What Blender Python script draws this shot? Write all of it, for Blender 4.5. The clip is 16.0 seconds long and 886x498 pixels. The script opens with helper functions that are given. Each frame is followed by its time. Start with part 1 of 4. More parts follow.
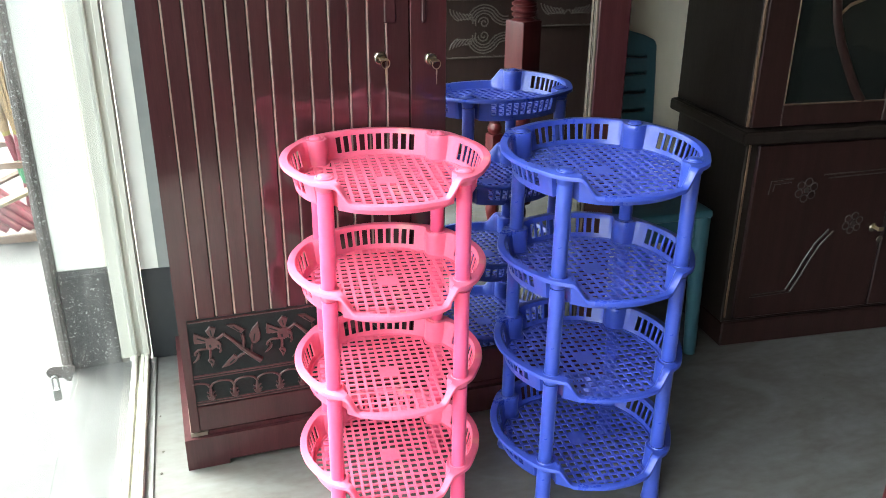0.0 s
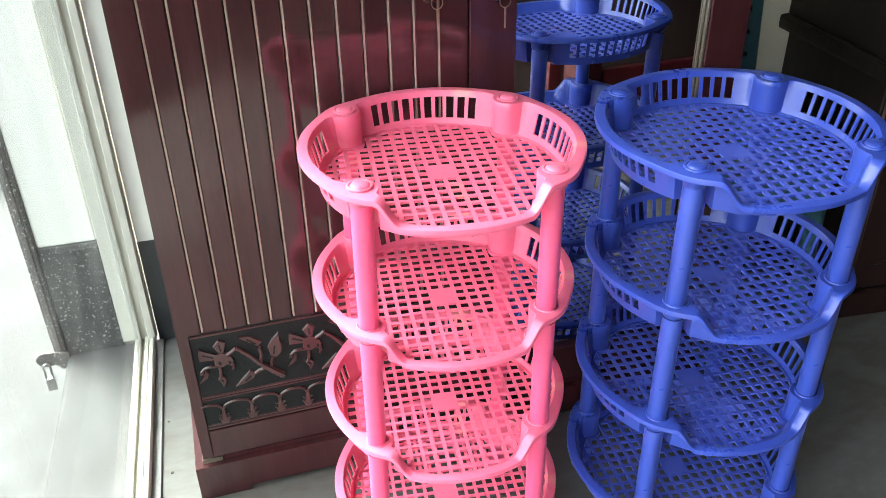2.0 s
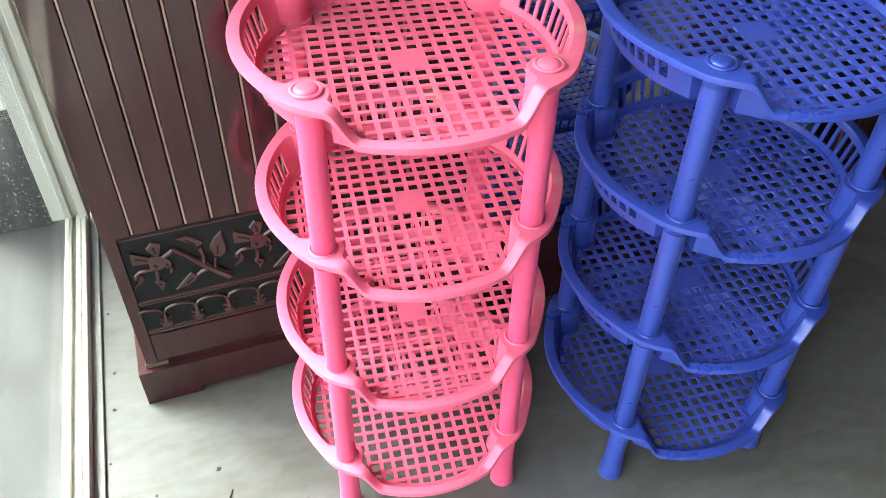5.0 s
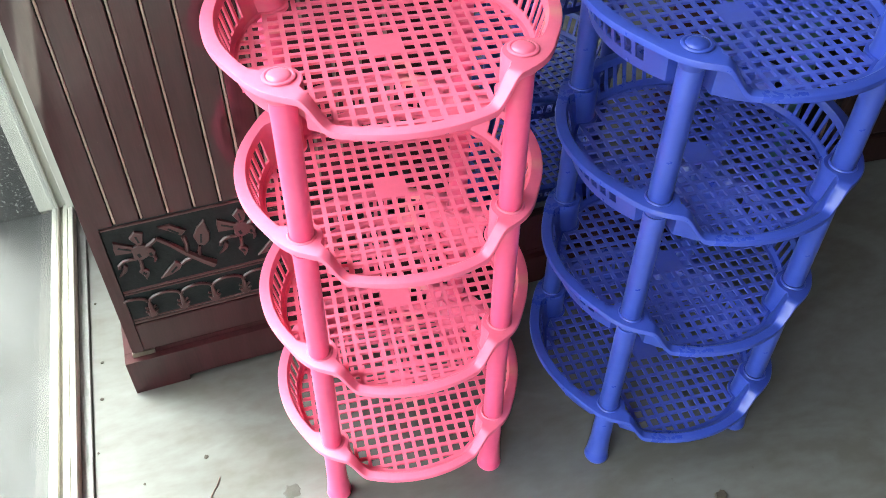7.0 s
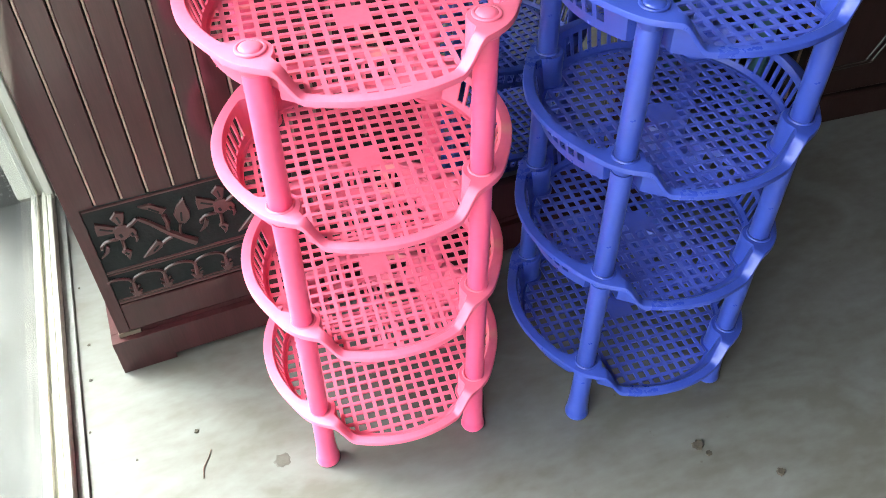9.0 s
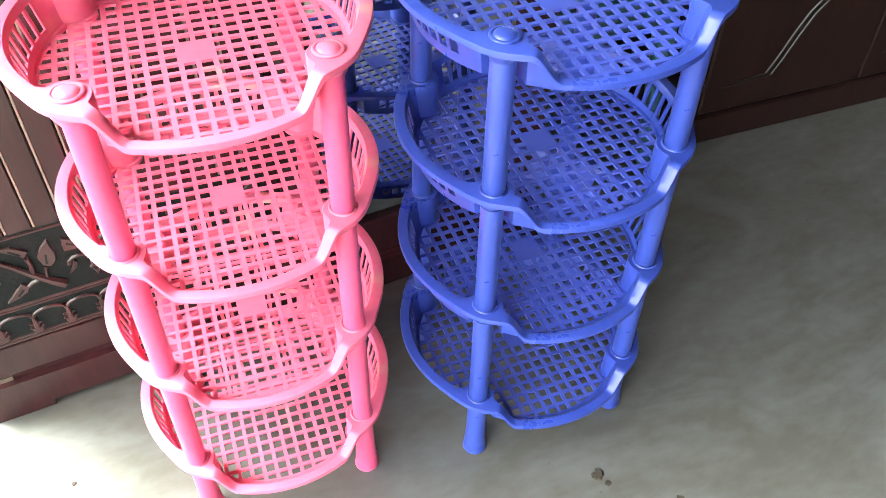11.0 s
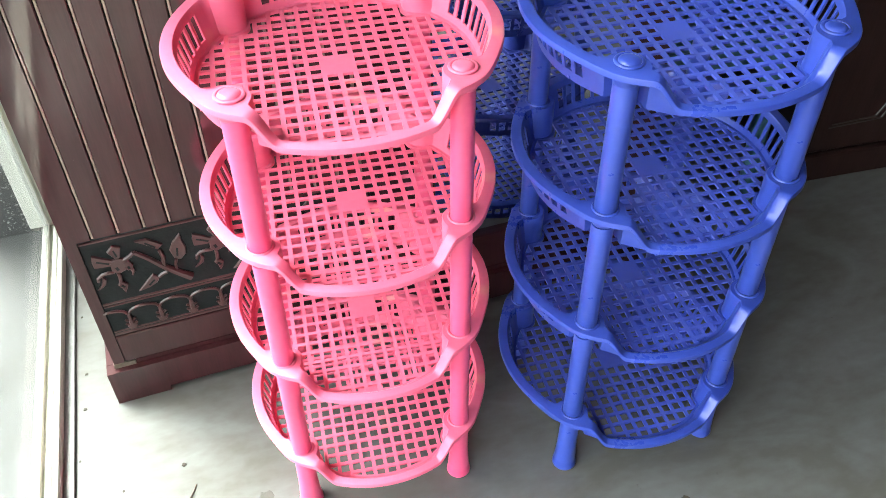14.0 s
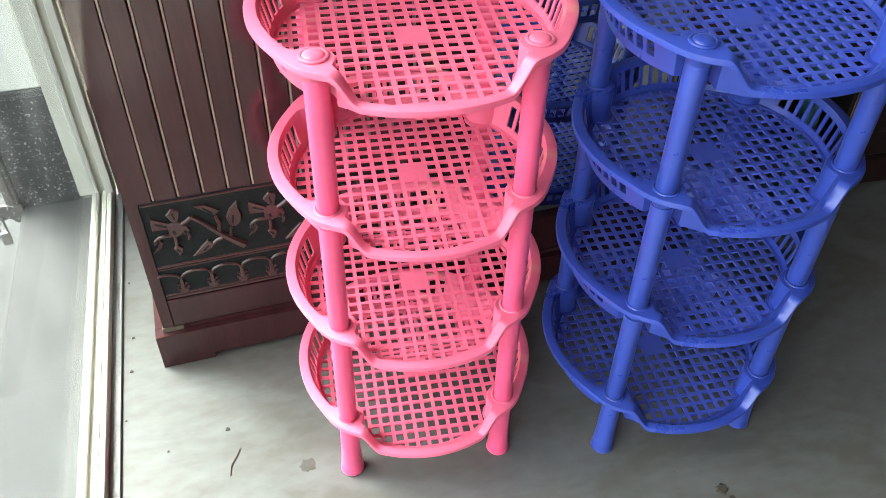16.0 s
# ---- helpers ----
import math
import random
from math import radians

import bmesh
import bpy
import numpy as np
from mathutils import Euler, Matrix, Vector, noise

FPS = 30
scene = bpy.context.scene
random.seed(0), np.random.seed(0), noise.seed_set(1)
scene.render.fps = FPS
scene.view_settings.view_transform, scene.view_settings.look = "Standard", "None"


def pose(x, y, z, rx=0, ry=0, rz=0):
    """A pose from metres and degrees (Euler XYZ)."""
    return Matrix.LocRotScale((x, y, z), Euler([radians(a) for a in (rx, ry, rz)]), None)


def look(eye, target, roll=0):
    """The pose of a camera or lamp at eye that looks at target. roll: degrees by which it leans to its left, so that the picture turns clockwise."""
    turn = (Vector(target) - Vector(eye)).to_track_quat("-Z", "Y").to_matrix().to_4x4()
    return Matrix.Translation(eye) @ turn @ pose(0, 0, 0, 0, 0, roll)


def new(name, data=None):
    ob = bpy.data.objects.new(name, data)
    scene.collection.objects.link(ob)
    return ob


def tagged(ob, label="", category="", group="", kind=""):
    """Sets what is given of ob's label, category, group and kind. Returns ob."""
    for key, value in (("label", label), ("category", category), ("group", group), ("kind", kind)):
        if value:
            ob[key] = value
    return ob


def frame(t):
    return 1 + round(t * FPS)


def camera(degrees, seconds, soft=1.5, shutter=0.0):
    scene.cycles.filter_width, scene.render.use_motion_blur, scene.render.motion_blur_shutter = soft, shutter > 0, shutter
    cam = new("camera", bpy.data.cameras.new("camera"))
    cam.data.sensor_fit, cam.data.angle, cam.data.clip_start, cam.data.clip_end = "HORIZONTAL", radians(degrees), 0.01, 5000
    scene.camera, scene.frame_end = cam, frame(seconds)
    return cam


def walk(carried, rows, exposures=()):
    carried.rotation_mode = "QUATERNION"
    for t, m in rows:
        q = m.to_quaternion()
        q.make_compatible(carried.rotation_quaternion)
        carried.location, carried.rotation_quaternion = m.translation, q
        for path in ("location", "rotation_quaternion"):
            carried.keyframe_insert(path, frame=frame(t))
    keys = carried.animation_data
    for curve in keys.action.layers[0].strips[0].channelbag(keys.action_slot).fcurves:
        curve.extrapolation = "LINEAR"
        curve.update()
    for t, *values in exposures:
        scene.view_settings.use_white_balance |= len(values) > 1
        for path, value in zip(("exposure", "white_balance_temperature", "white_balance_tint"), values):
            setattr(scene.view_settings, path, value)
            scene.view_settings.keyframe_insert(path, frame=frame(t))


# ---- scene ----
cam = camera(55.4, 16.0, soft=0.9)
PATH = [
    (0, (0.0631, 0.0568, 1.1958), (-0.0236, 1.8939, 0.4099), 0.40),
    (0.5, (0.0433, 0.0951, 1.2302), (-0.0950, 1.9273, 0.4403), -0.31),
    (1, (0.0289, 0.2362, 1.2226), (-0.1406, 2.0603, 0.4202), -0.38),
    (1.5, (0.0033, 0.3755, 1.2162), (-0.1543, 2.1088, 0.2310), -0.69),
    (2, (-0.0284, 0.5005, 1.2069), (-0.1679, 2.2037, 0.1679), -0.96),
    (2.5, (-0.0948, 0.6123, 1.2026), (-0.1612, 2.1804, -0.0369), 1.03),
    (3, (-0.0913, 0.6479, 1.2023), (-0.1376, 2.1524, -0.1146), 1.61),
    (3.5, (-0.0825, 0.6839, 1.1934), (-0.1088, 2.1500, -0.1667), 2.75),
    (4, (-0.0672, 0.7117, 1.2052), (-0.1125, 2.1994, -0.1307), 2.20),
    (4.5, (-0.0466, 0.7011, 1.1929), (-0.0902, 2.1907, -0.1409), 1.67),
    (4.7, (-0.0517, 0.7062, 1.1907), (-0.0890, 2.1734, -0.1679), 1.06),
    (7, (-0.0289, 0.7067, 1.1893), (-0.0588, 2.1408, -0.2044), 0.27),
    (7.5, (-0.0266, 0.6988, 1.1919), (-0.0548, 2.2176, -0.1089), 0.44),
    (8, (-0.0298, 0.7047, 1.1935), (-0.0640, 2.2102, -0.1227), -0.42),
    (8.5, (-0.0453, 0.6959, 1.1879), (-0.0713, 2.1566, -0.1781), -0.23),
    (9, (-0.0217, 0.6699, 1.1959), (-0.0081, 2.0735, -0.2289), -0.81),
    (9.5, (0.0122, 0.6542, 1.1972), (0.1218, 2.0610, -0.2202), -0.55),
    (9.7, (0.0298, 0.6686, 1.1971), (0.1553, 2.0772, -0.2171), -0.84),
    (11.8, (0.1023, 0.7295, 1.1844), (0.2279, 2.1375, -0.2305), 1.33),
    (12, (0.1101, 0.7269, 1.1831), (0.2493, 2.1347, -0.2307), 0.59),
    (12.5, (0.1195, 0.7361, 1.1908), (0.2930, 2.1400, -0.2231), -1.19),
    (13, (0.1069, 0.7387, 1.1873), (0.2738, 2.1455, -0.2243), -1.41),
    (13.5, (0.1036, 0.7188, 1.1933), (0.1324, 2.1360, -0.2176), -1.14),
    (14, (0.0416, 0.6717, 1.2103), (-0.0172, 2.1353, -0.1514), -0.84),
    (14.5, (-0.0091, 0.6408, 1.2208), (-0.0928, 2.1570, -0.0809), -0.65),
    (15, (-0.0265, 0.6219, 1.2087), (-0.1009, 2.1603, -0.0671), -0.14),
    (15.5, (-0.0217, 0.6323, 1.2030), (-0.0887, 2.1175, -0.1348), 0.71),
    (16, (-0.0149, 0.6278, 1.1946), (-0.1063, 2.0940, -0.1626), 0.99),
]
TINT, BASE = 1, 4.85
STOPS = [(0.0, 0.22, 6400), (0.7, 0.04, 6400), (2.0, -0.04, 6400), (3.0, -0.26, 6400), (4.5, -0.30, 6400), (7.0, -0.28, 6400), (7.6, -0.14, 6400), (8.5, -0.15, 6400), (9.2, -0.02, 6550), (9.7, 0.22, 6650), (11.8, 0.66, 6800), (12.5, 0.72, 6850), (13.0, 0.72, 6850), (13.5, 0.36, 6600), (14.0, 0.05, 6450), (15.0, -0.12, 6400), (15.5, -0.22, 6400), (16.0, -0.36, 6400)]
EXPOSURES = [(t, BASE + e, kelvin, TINT) for t, e, kelvin in STOPS]
walk(cam, [(t, look(eye, target, roll)) for t, eye, target, roll in PATH], EXPOSURES)

# ---- world, sun, exposure ----
world = bpy.data.worlds.new("world")
scene.world = world
world.use_nodes = True
wn = world.node_tree
sky = wn.nodes.new("ShaderNodeTexSky")
sky.sky_type = "NISHITA"
sky.sun_disc = False
SUN_EL, SUN_AZ = 54.0, -62.0
sky.sun_elevation = radians(SUN_EL)
sky.sun_rotation = radians(SUN_AZ)
sky.air_density, sky.dust_density, sky.ozone_density = 0.8, 6.0, 0.8
wn.nodes["Background"].inputs["Strength"].default_value = 0.15
haze = wn.nodes.new("ShaderNodeHueSaturation")
haze.inputs["Saturation"].default_value = 0.30
wn.links.new(sky.outputs[0], haze.inputs["Color"])
wn.links.new(haze.outputs[0], wn.nodes["Background"].inputs["Color"])
sun = new("sun", bpy.data.lights.new("sun", "SUN"))
sun.data.energy, sun.data.angle, sun.data.color = 0.15, radians(40), (1.0, 0.98, 0.95)
sun_dir = Vector((math.sin(radians(SUN_AZ)) * math.cos(radians(SUN_EL)), math.cos(radians(SUN_AZ)) * math.cos(radians(SUN_EL)), math.sin(radians(SUN_EL))))
sun.matrix_world = look(sun_dir * 20, (0, 0, 0))


# ---- materials ----
def material(name, base, rough=0.5, metal=0.0, second=None, scale=6.0, stretch=(1, 1, 1), bump=0.0, bump_scale=60.0,
             coat=0.0, coat_rough=0.1, specks=None, spread=(0.35, 0.65), rough_var=0.0, island=0.0, spec=0.5, swirl=0.0, glow=0.0):
    """A surface: base colour, a second colour mixed in by noise at two scales, fine relief, optional varnish and specks."""
    m = bpy.data.materials.new(name)
    m.use_nodes = True
    n, l = m.node_tree.nodes, m.node_tree.links
    p = n["Principled BSDF"]
    p.inputs["Roughness"].default_value, p.inputs["Metallic"].default_value = rough, metal
    p.inputs["Coat Weight"].default_value, p.inputs["Coat Roughness"].default_value = coat, coat_rough
    p.inputs["Specular IOR Level"].default_value = spec
    tc, mp = n.new("ShaderNodeTexCoord"), n.new("ShaderNodeMapping")
    mp.inputs["Scale"].default_value = stretch
    l.new(tc.outputs["Object"], mp.inputs["Vector"])
    big, fine = n.new("ShaderNodeTexNoise"), n.new("ShaderNodeTexNoise")
    big.inputs["Scale"].default_value, big.inputs["Detail"].default_value, big.inputs["Distortion"].default_value = scale, 6, swirl
    fine.inputs["Scale"].default_value, fine.inputs["Detail"].default_value = scale * 9, 4
    l.new(mp.outputs[0], big.inputs["Vector"]), l.new(mp.outputs[0], fine.inputs["Vector"])
    blend = n.new("ShaderNodeMix")
    blend.inputs[0].default_value = 0.35
    l.new(big.outputs["Fac"], blend.inputs[2]), l.new(fine.outputs["Fac"], blend.inputs[3])
    ramp = n.new("ShaderNodeMapRange")
    ramp.inputs["From Min"].default_value, ramp.inputs["From Max"].default_value = spread
    l.new(blend.outputs[0], ramp.inputs["Value"])
    mix = n.new("ShaderNodeMix")
    mix.data_type = "RGBA"
    mix.inputs[6].default_value = (*base, 1)
    mix.inputs[7].default_value = (*(second or [c * 0.85 for c in base]), 1)
    l.new(ramp.outputs[0], mix.inputs[0])
    colour = mix.outputs[2]
    if specks:
        dots = n.new("ShaderNodeTexNoise")
        dots.inputs["Scale"].default_value, dots.inputs["Detail"].default_value = specks[0], 3
        l.new(tc.outputs["Object"], dots.inputs["Vector"])
        cut = n.new("ShaderNodeMapRange")
        cut.inputs["From Min"].default_value, cut.inputs["From Max"].default_value = specks[1], specks[1] + 0.05
        l.new(dots.outputs["Fac"], cut.inputs["Value"])
        over = n.new("ShaderNodeMix")
        over.data_type = "RGBA"
        over.inputs[7].default_value = (*specks[2], 1)
        l.new(cut.outputs[0], over.inputs[0]), l.new(colour, over.inputs[6])
        colour = over.outputs[2]
    if island:
        info, vary = n.new("ShaderNodeObjectInfo"), n.new("ShaderNodeHueSaturation")
        spread_v = n.new("ShaderNodeMapRange")
        spread_v.inputs["To Min"].default_value, spread_v.inputs["To Max"].default_value = 1 - island, 1 + island
        l.new(info.outputs["Random"], spread_v.inputs["Value"])
        l.new(spread_v.outputs[0], vary.inputs["Value"]), l.new(colour, vary.inputs["Color"])
        colour = vary.outputs["Color"]
    l.new(colour, p.inputs["Base Color"])
    if rough_var:
        rv = n.new("ShaderNodeMapRange")
        rv.inputs["To Min"].default_value, rv.inputs["To Max"].default_value = rough - rough_var, rough + rough_var
        l.new(blend.outputs[0], rv.inputs["Value"]), l.new(rv.outputs[0], p.inputs["Roughness"])
    if bump:
        grain, relief = n.new("ShaderNodeTexNoise"), n.new("ShaderNodeBump")
        grain.inputs["Scale"].default_value, grain.inputs["Detail"].default_value = bump_scale, 5
        relief.inputs["Strength"].default_value, relief.inputs["Distance"].default_value = bump, 0.002
        l.new(mp.outputs[0], grain.inputs["Vector"]), l.new(grain.outputs["Fac"], relief.inputs["Height"])
        l.new(relief.outputs[0], p.inputs["Normal"])
    if glow:
        thin, both = n.new("ShaderNodeBsdfTranslucent"), n.new("ShaderNodeMixShader")
        both.inputs[0].default_value = glow
        l.new(colour, thin.inputs["Color"])
        l.new(p.outputs[0], both.inputs[1]), l.new(thin.outputs[0], both.inputs[2])
        l.new(both.outputs[0], n["Material Output"].inputs["Surface"])
    return m


PINK = material("pink_plastic", (0.89, 0.187, 0.312), 0.38, second=(0.85, 0.162, 0.284), scale=14, bump=0.02, bump_scale=220, rough_var=0.12,
                specks=(7.0, 0.64, (0.86, 0.290, 0.305)), glow=0.22)
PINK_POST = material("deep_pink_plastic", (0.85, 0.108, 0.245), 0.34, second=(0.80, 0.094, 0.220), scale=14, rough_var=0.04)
BLUE = material("blue_plastic", (0.038, 0.066, 0.360), 0.30, second=(0.033, 0.058, 0.320), scale=14, bump=0.02, bump_scale=220, rough_var=0.12, glow=0.05)
BLUE_POST = material("smooth_blue_plastic", (0.041, 0.071, 0.370), 0.30, second=(0.036, 0.063, 0.330), scale=14, rough_var=0.08)
# Dusty, and brighter than the tray walls in place of light from above.
BLUE_DUST_LIT = material("dusty_brightened_blue_plastic", (0.054, 0.085, 0.45), 0.36, second=(0.080, 0.100, 0.385), scale=9, bump=0.03, bump_scale=220, rough_var=0.14, spread=(0.4, 0.75))
WOOD = material("mahogany_varnish", (0.050, 0.0130, 0.0150), 0.5, second=(0.031, 0.0080, 0.0095), scale=5, stretch=(9, 9, 0.7), bump=0.12,
                bump_scale=30, coat=1.0, coat_rough=0.06, specks=(240, 0.72, (0.075, 0.040, 0.040)), island=0.12, rough_var=0.1, spec=0.15)
WOOD_RED = material("red_varnish", (0.058, 0.006, 0.008), 0.42, second=(0.038, 0.004, 0.005), scale=5, stretch=(8, 8, 0.8), bump=0.08, bump_scale=30, coat=0.12, coat_rough=0.12, spec=0.25)
CARVED = material("carved_brown_relief", (0.070, 0.024, 0.024), 0.35, second=(0.046, 0.016, 0.016), scale=25, bump=0.2, bump_scale=140, coat=0.5, coat_rough=0.18)
BLACK_PANEL = material("black_painted_ground", (0.013, 0.016, 0.016), 0.55, second=(0.008, 0.010, 0.010), scale=20, bump=0.3, bump_scale=180, spec=0.2)
DARK_WOOD = material("dark_stained_wood", (0.021, 0.0155, 0.0130), 0.36, second=(0.014, 0.0105, 0.0090), scale=5, stretch=(8, 8, 0.8), bump=0.1,
                     bump_scale=30, coat=0.22, coat_rough=0.16, rough_var=0.1, spec=0.15)
FRONT_WOOD = material("dark_red_brown_wood", (0.029, 0.0135, 0.0120), 0.36, second=(0.018, 0.009, 0.0082), scale=5, stretch=(8, 8, 0.8), bump=0.1,
                      bump_scale=30, coat=0.22, coat_rough=0.16, rough_var=0.1, spec=0.15)
CARVED_DARK = material("worn_dark_carving", (0.034, 0.026, 0.023), 0.32, second=(0.018, 0.013, 0.011), scale=24, bump=0.1, coat=0.4, coat_rough=0.2)
HEAD_WOOD = material("black_stained_wood", (0.019, 0.0108, 0.0096), 0.4, second=(0.012, 0.0075, 0.0066), scale=5, stretch=(8, 8, 0.8), bump=0.1,
                     bump_scale=30, coat=0.3, coat_rough=0.2, spec=0.2)
# Lighter than the headboard: gloss highlights on its lines, put into the colour.
CARVED_LINE = material("highlit_carved_line", (0.060, 0.052, 0.046), 0.35, second=(0.034, 0.029, 0.026), scale=30, coat=0.4, coat_rough=0.2)
# Pale colour that stands for the window's glint on the varnished grooves.
GROOVE_GLINT = material("painted_groove_glint", (0.40, 0.31, 0.25), 0.3, second=(0.20, 0.125, 0.10), scale=7, stretch=(1, 1, 0.6), coat=0.6, coat_rough=0.1)
WORN_EDGE = material("pale_worn_edge", (0.22, 0.14, 0.08), 0.4, second=(0.06, 0.03, 0.018), scale=16, stretch=(1, 1, 0.5))
BEAD = material("cream_bead", (0.15, 0.12, 0.09), 0.4, second=(0.10, 0.075, 0.055), scale=20, bump=0.1)
FLOOR_M = material("cement_floor", (0.128, 0.127, 0.125), 0.42, second=(0.088, 0.083, 0.073), scale=3.0, stretch=(1.0, 1.9, 1), swirl=2.0, bump=0.10, bump_scale=35, rough_var=0.16,
                   specks=(38, 0.72, (0.070, 0.064, 0.052)), spread=(0.36, 0.63), spec=0.3)
APRON_M = material("outdoor_concrete", (0.050, 0.050, 0.050), 0.8, second=(0.033, 0.032, 0.030), scale=2.6, swirl=1.2, bump=0.4, bump_scale=40, specks=(45, 0.70, (0.028, 0.028, 0.027)), spread=(0.40, 0.62))
GREY_STRIP = material("grey_wall_strip", (0.26, 0.26, 0.25), 0.6, second=(0.21, 0.21, 0.20), scale=3, bump=0.15, bump_scale=60)
# White wall tinted cream: the warm indoor light is in the colour.
WARM_LIT_WALL = material("warm_lit_wall_paint", (0.78, 0.725, 0.58), 0.6, second=(0.70, 0.645, 0.51), scale=1.5, bump=0.15, bump_scale=60)
WHITE_WALL = material("white_wall_paint", (0.78, 0.76, 0.70), 0.6, second=(0.70, 0.68, 0.61), scale=1.5, bump=0.15, bump_scale=60)
# For the unseen surfaces: kept dark so that little light bounces back.
DIM_WALL = material("unseen_dull_wall", (0.24, 0.20, 0.14), 0.7, second=(0.19, 0.16, 0.11), scale=1.5, bump=0.15, bump_scale=60)
BLACK_DADO = material("black_dado_paint", (0.020, 0.022, 0.025), 0.4, second=(0.030, 0.030, 0.032), scale=6, bump=0.2, bump_scale=60)
SPECKLED = material("spattered_black_paint", (0.022, 0.021, 0.021), 0.6, second=(0.045, 0.041, 0.039), scale=7, bump=0.3, bump_scale=60, specks=(190, 0.615, (0.26, 0.26, 0.25)))
STEEL_BLACK = material("rusty_black_steel", (0.05, 0.048, 0.045), 0.55, second=(0.12, 0.10, 0.09), scale=12, bump=0.3, bump_scale=80, specks=(180, 0.60, (0.36, 0.36, 0.35)))
ALU = material("cream_aluminium", (0.53, 0.51, 0.445), 0.38, second=(0.44, 0.42, 0.365), scale=4, stretch=(3, 3, 0.6), bump=0.05, specks=(60, 0.74, (0.35, 0.33, 0.29)))
ALU_DARK = material("track_rubber", (0.22, 0.22, 0.22), 0.5, second=(0.15, 0.15, 0.145), scale=20, bump=0.2)
CHROME = material("nickel_lock", (0.62, 0.56, 0.45), 0.25, metal=1.0, second=(0.45, 0.40, 0.32), scale=40)
BRASS = material("key_brass", (0.62, 0.50, 0.30), 0.3, metal=1.0, second=(0.42, 0.36, 0.26), scale=60)
STEEL = material("padlock_steel", (0.50, 0.50, 0.48), 0.3, metal=0.9, second=(0.36, 0.36, 0.34), scale=40)
TEAL = material("teal_plastic", (0.046, 0.132, 0.165), 0.33, second=(0.038, 0.112, 0.142), scale=8, bump=0.05, bump_scale=200)
BROOM_GRASS = material("broom_grass", (0.30, 0.21, 0.12), 0.85, second=(0.20, 0.13, 0.07), scale=30, stretch=(4, 4, 0.5), bump=0.5, bump_scale=200)
WRAP_PINK = material("pink_broom_wrap", (0.21, 0.032, 0.055), 0.4, second=(0.12, 0.020, 0.034), scale=40, bump=0.3)
WRAP_GREEN = material("green_broom_wrap", (0.03, 0.16, 0.08), 0.4, second=(0.04, 0.18, 0.08), scale=40, bump=0.3)
WRAP_YELLOW = material("yellow_broom_wrap", (0.25, 0.22, 0.035), 0.4, second=(0.17, 0.15, 0.03), scale=40, bump=0.3)
SLAT_BROWN = material("brown_slat_wood", (0.13, 0.080, 0.056), 0.7, second=(0.085, 0.052, 0.038), scale=10, stretch=(1, 8, 8), bump=0.3)
SLAT_PALE = material("pale_slat_wood", (0.34, 0.28, 0.18), 0.7, second=(0.27, 0.21, 0.135), scale=10, stretch=(1, 8, 8), bump=0.3)
STAIN_M = material("damp_stain", (0.080, 0.076, 0.068), 0.3, second=(0.062, 0.058, 0.050), scale=40)
MUD = material("mud_crumb", (0.028, 0.023, 0.018), 0.9, second=(0.06, 0.045, 0.03), scale=80, bump=0.5)

MIRROR = bpy.data.materials.new("mirror_glass")
MIRROR.use_nodes = True
_p = MIRROR.node_tree.nodes["Principled BSDF"]
_p.inputs["Base Color"].default_value, _p.inputs["Metallic"].default_value, _p.inputs["Roughness"].default_value = (0.80, 0.82, 0.81, 1), 1.0, 0.015

GLASS = bpy.data.materials.new("dusty_window_glass")
GLASS.use_nodes = True
_n, _l = GLASS.node_tree.nodes, GLASS.node_tree.links
_out = _n["Material Output"]
_n.remove(_n["Principled BSDF"])
_tr, _gl, _df = _n.new("ShaderNodeBsdfTransparent"), _n.new("ShaderNodeBsdfGlossy"), _n.new("ShaderNodeBsdfTranslucent")
_m1, _m2 = _n.new("ShaderNodeMixShader"), _n.new("ShaderNodeMixShader")
_ns, _mr = _n.new("ShaderNodeTexNoise"), _n.new("ShaderNodeMapRange")
_tr.inputs["Color"].default_value = (0.66, 0.68, 0.675, 1)
_m2.inputs[0].default_value = 0.05
_gl.inputs["Roughness"].default_value = 0.02
_df.inputs["Color"].default_value = (0.8, 0.8, 0.78, 1)
_tc, _mp = _n.new("ShaderNodeTexCoord"), _n.new("ShaderNodeMapping")
_mp.inputs["Scale"].default_value = (1.0, 1.6, 0.9)
_l.new(_tc.outputs["Object"], _mp.inputs["Vector"]), _l.new(_mp.outputs[0], _ns.inputs["Vector"])
_ns.inputs["Scale"].default_value, _ns.inputs["Detail"].default_value, _ns.inputs["Distortion"].default_value = 4.0, 10, 0.6
_mr.inputs["From Min"].default_value, _mr.inputs["From Max"].default_value = 0.46, 0.74
_mr.inputs["To Min"].default_value, _mr.inputs["To Max"].default_value = 0.003, 0.014
_l.new(_ns.outputs["Fac"], _mr.inputs["Value"]), _l.new(_mr.outputs[0], _m1.inputs[0])
_l.new(_tr.outputs[0], _m1.inputs[1]), _l.new(_df.outputs[0], _m1.inputs[2])
_l.new(_m1.outputs[0], _m2.inputs[1]), _l.new(_gl.outputs[0], _m2.inputs[2])
_l.new(_m2.outputs[0], _out.inputs["Surface"])

DARK_GLASS = material("cabinet_glass", (0.007, 0.009, 0.008), 0.06, second=(0.010, 0.012, 0.011), scale=3)


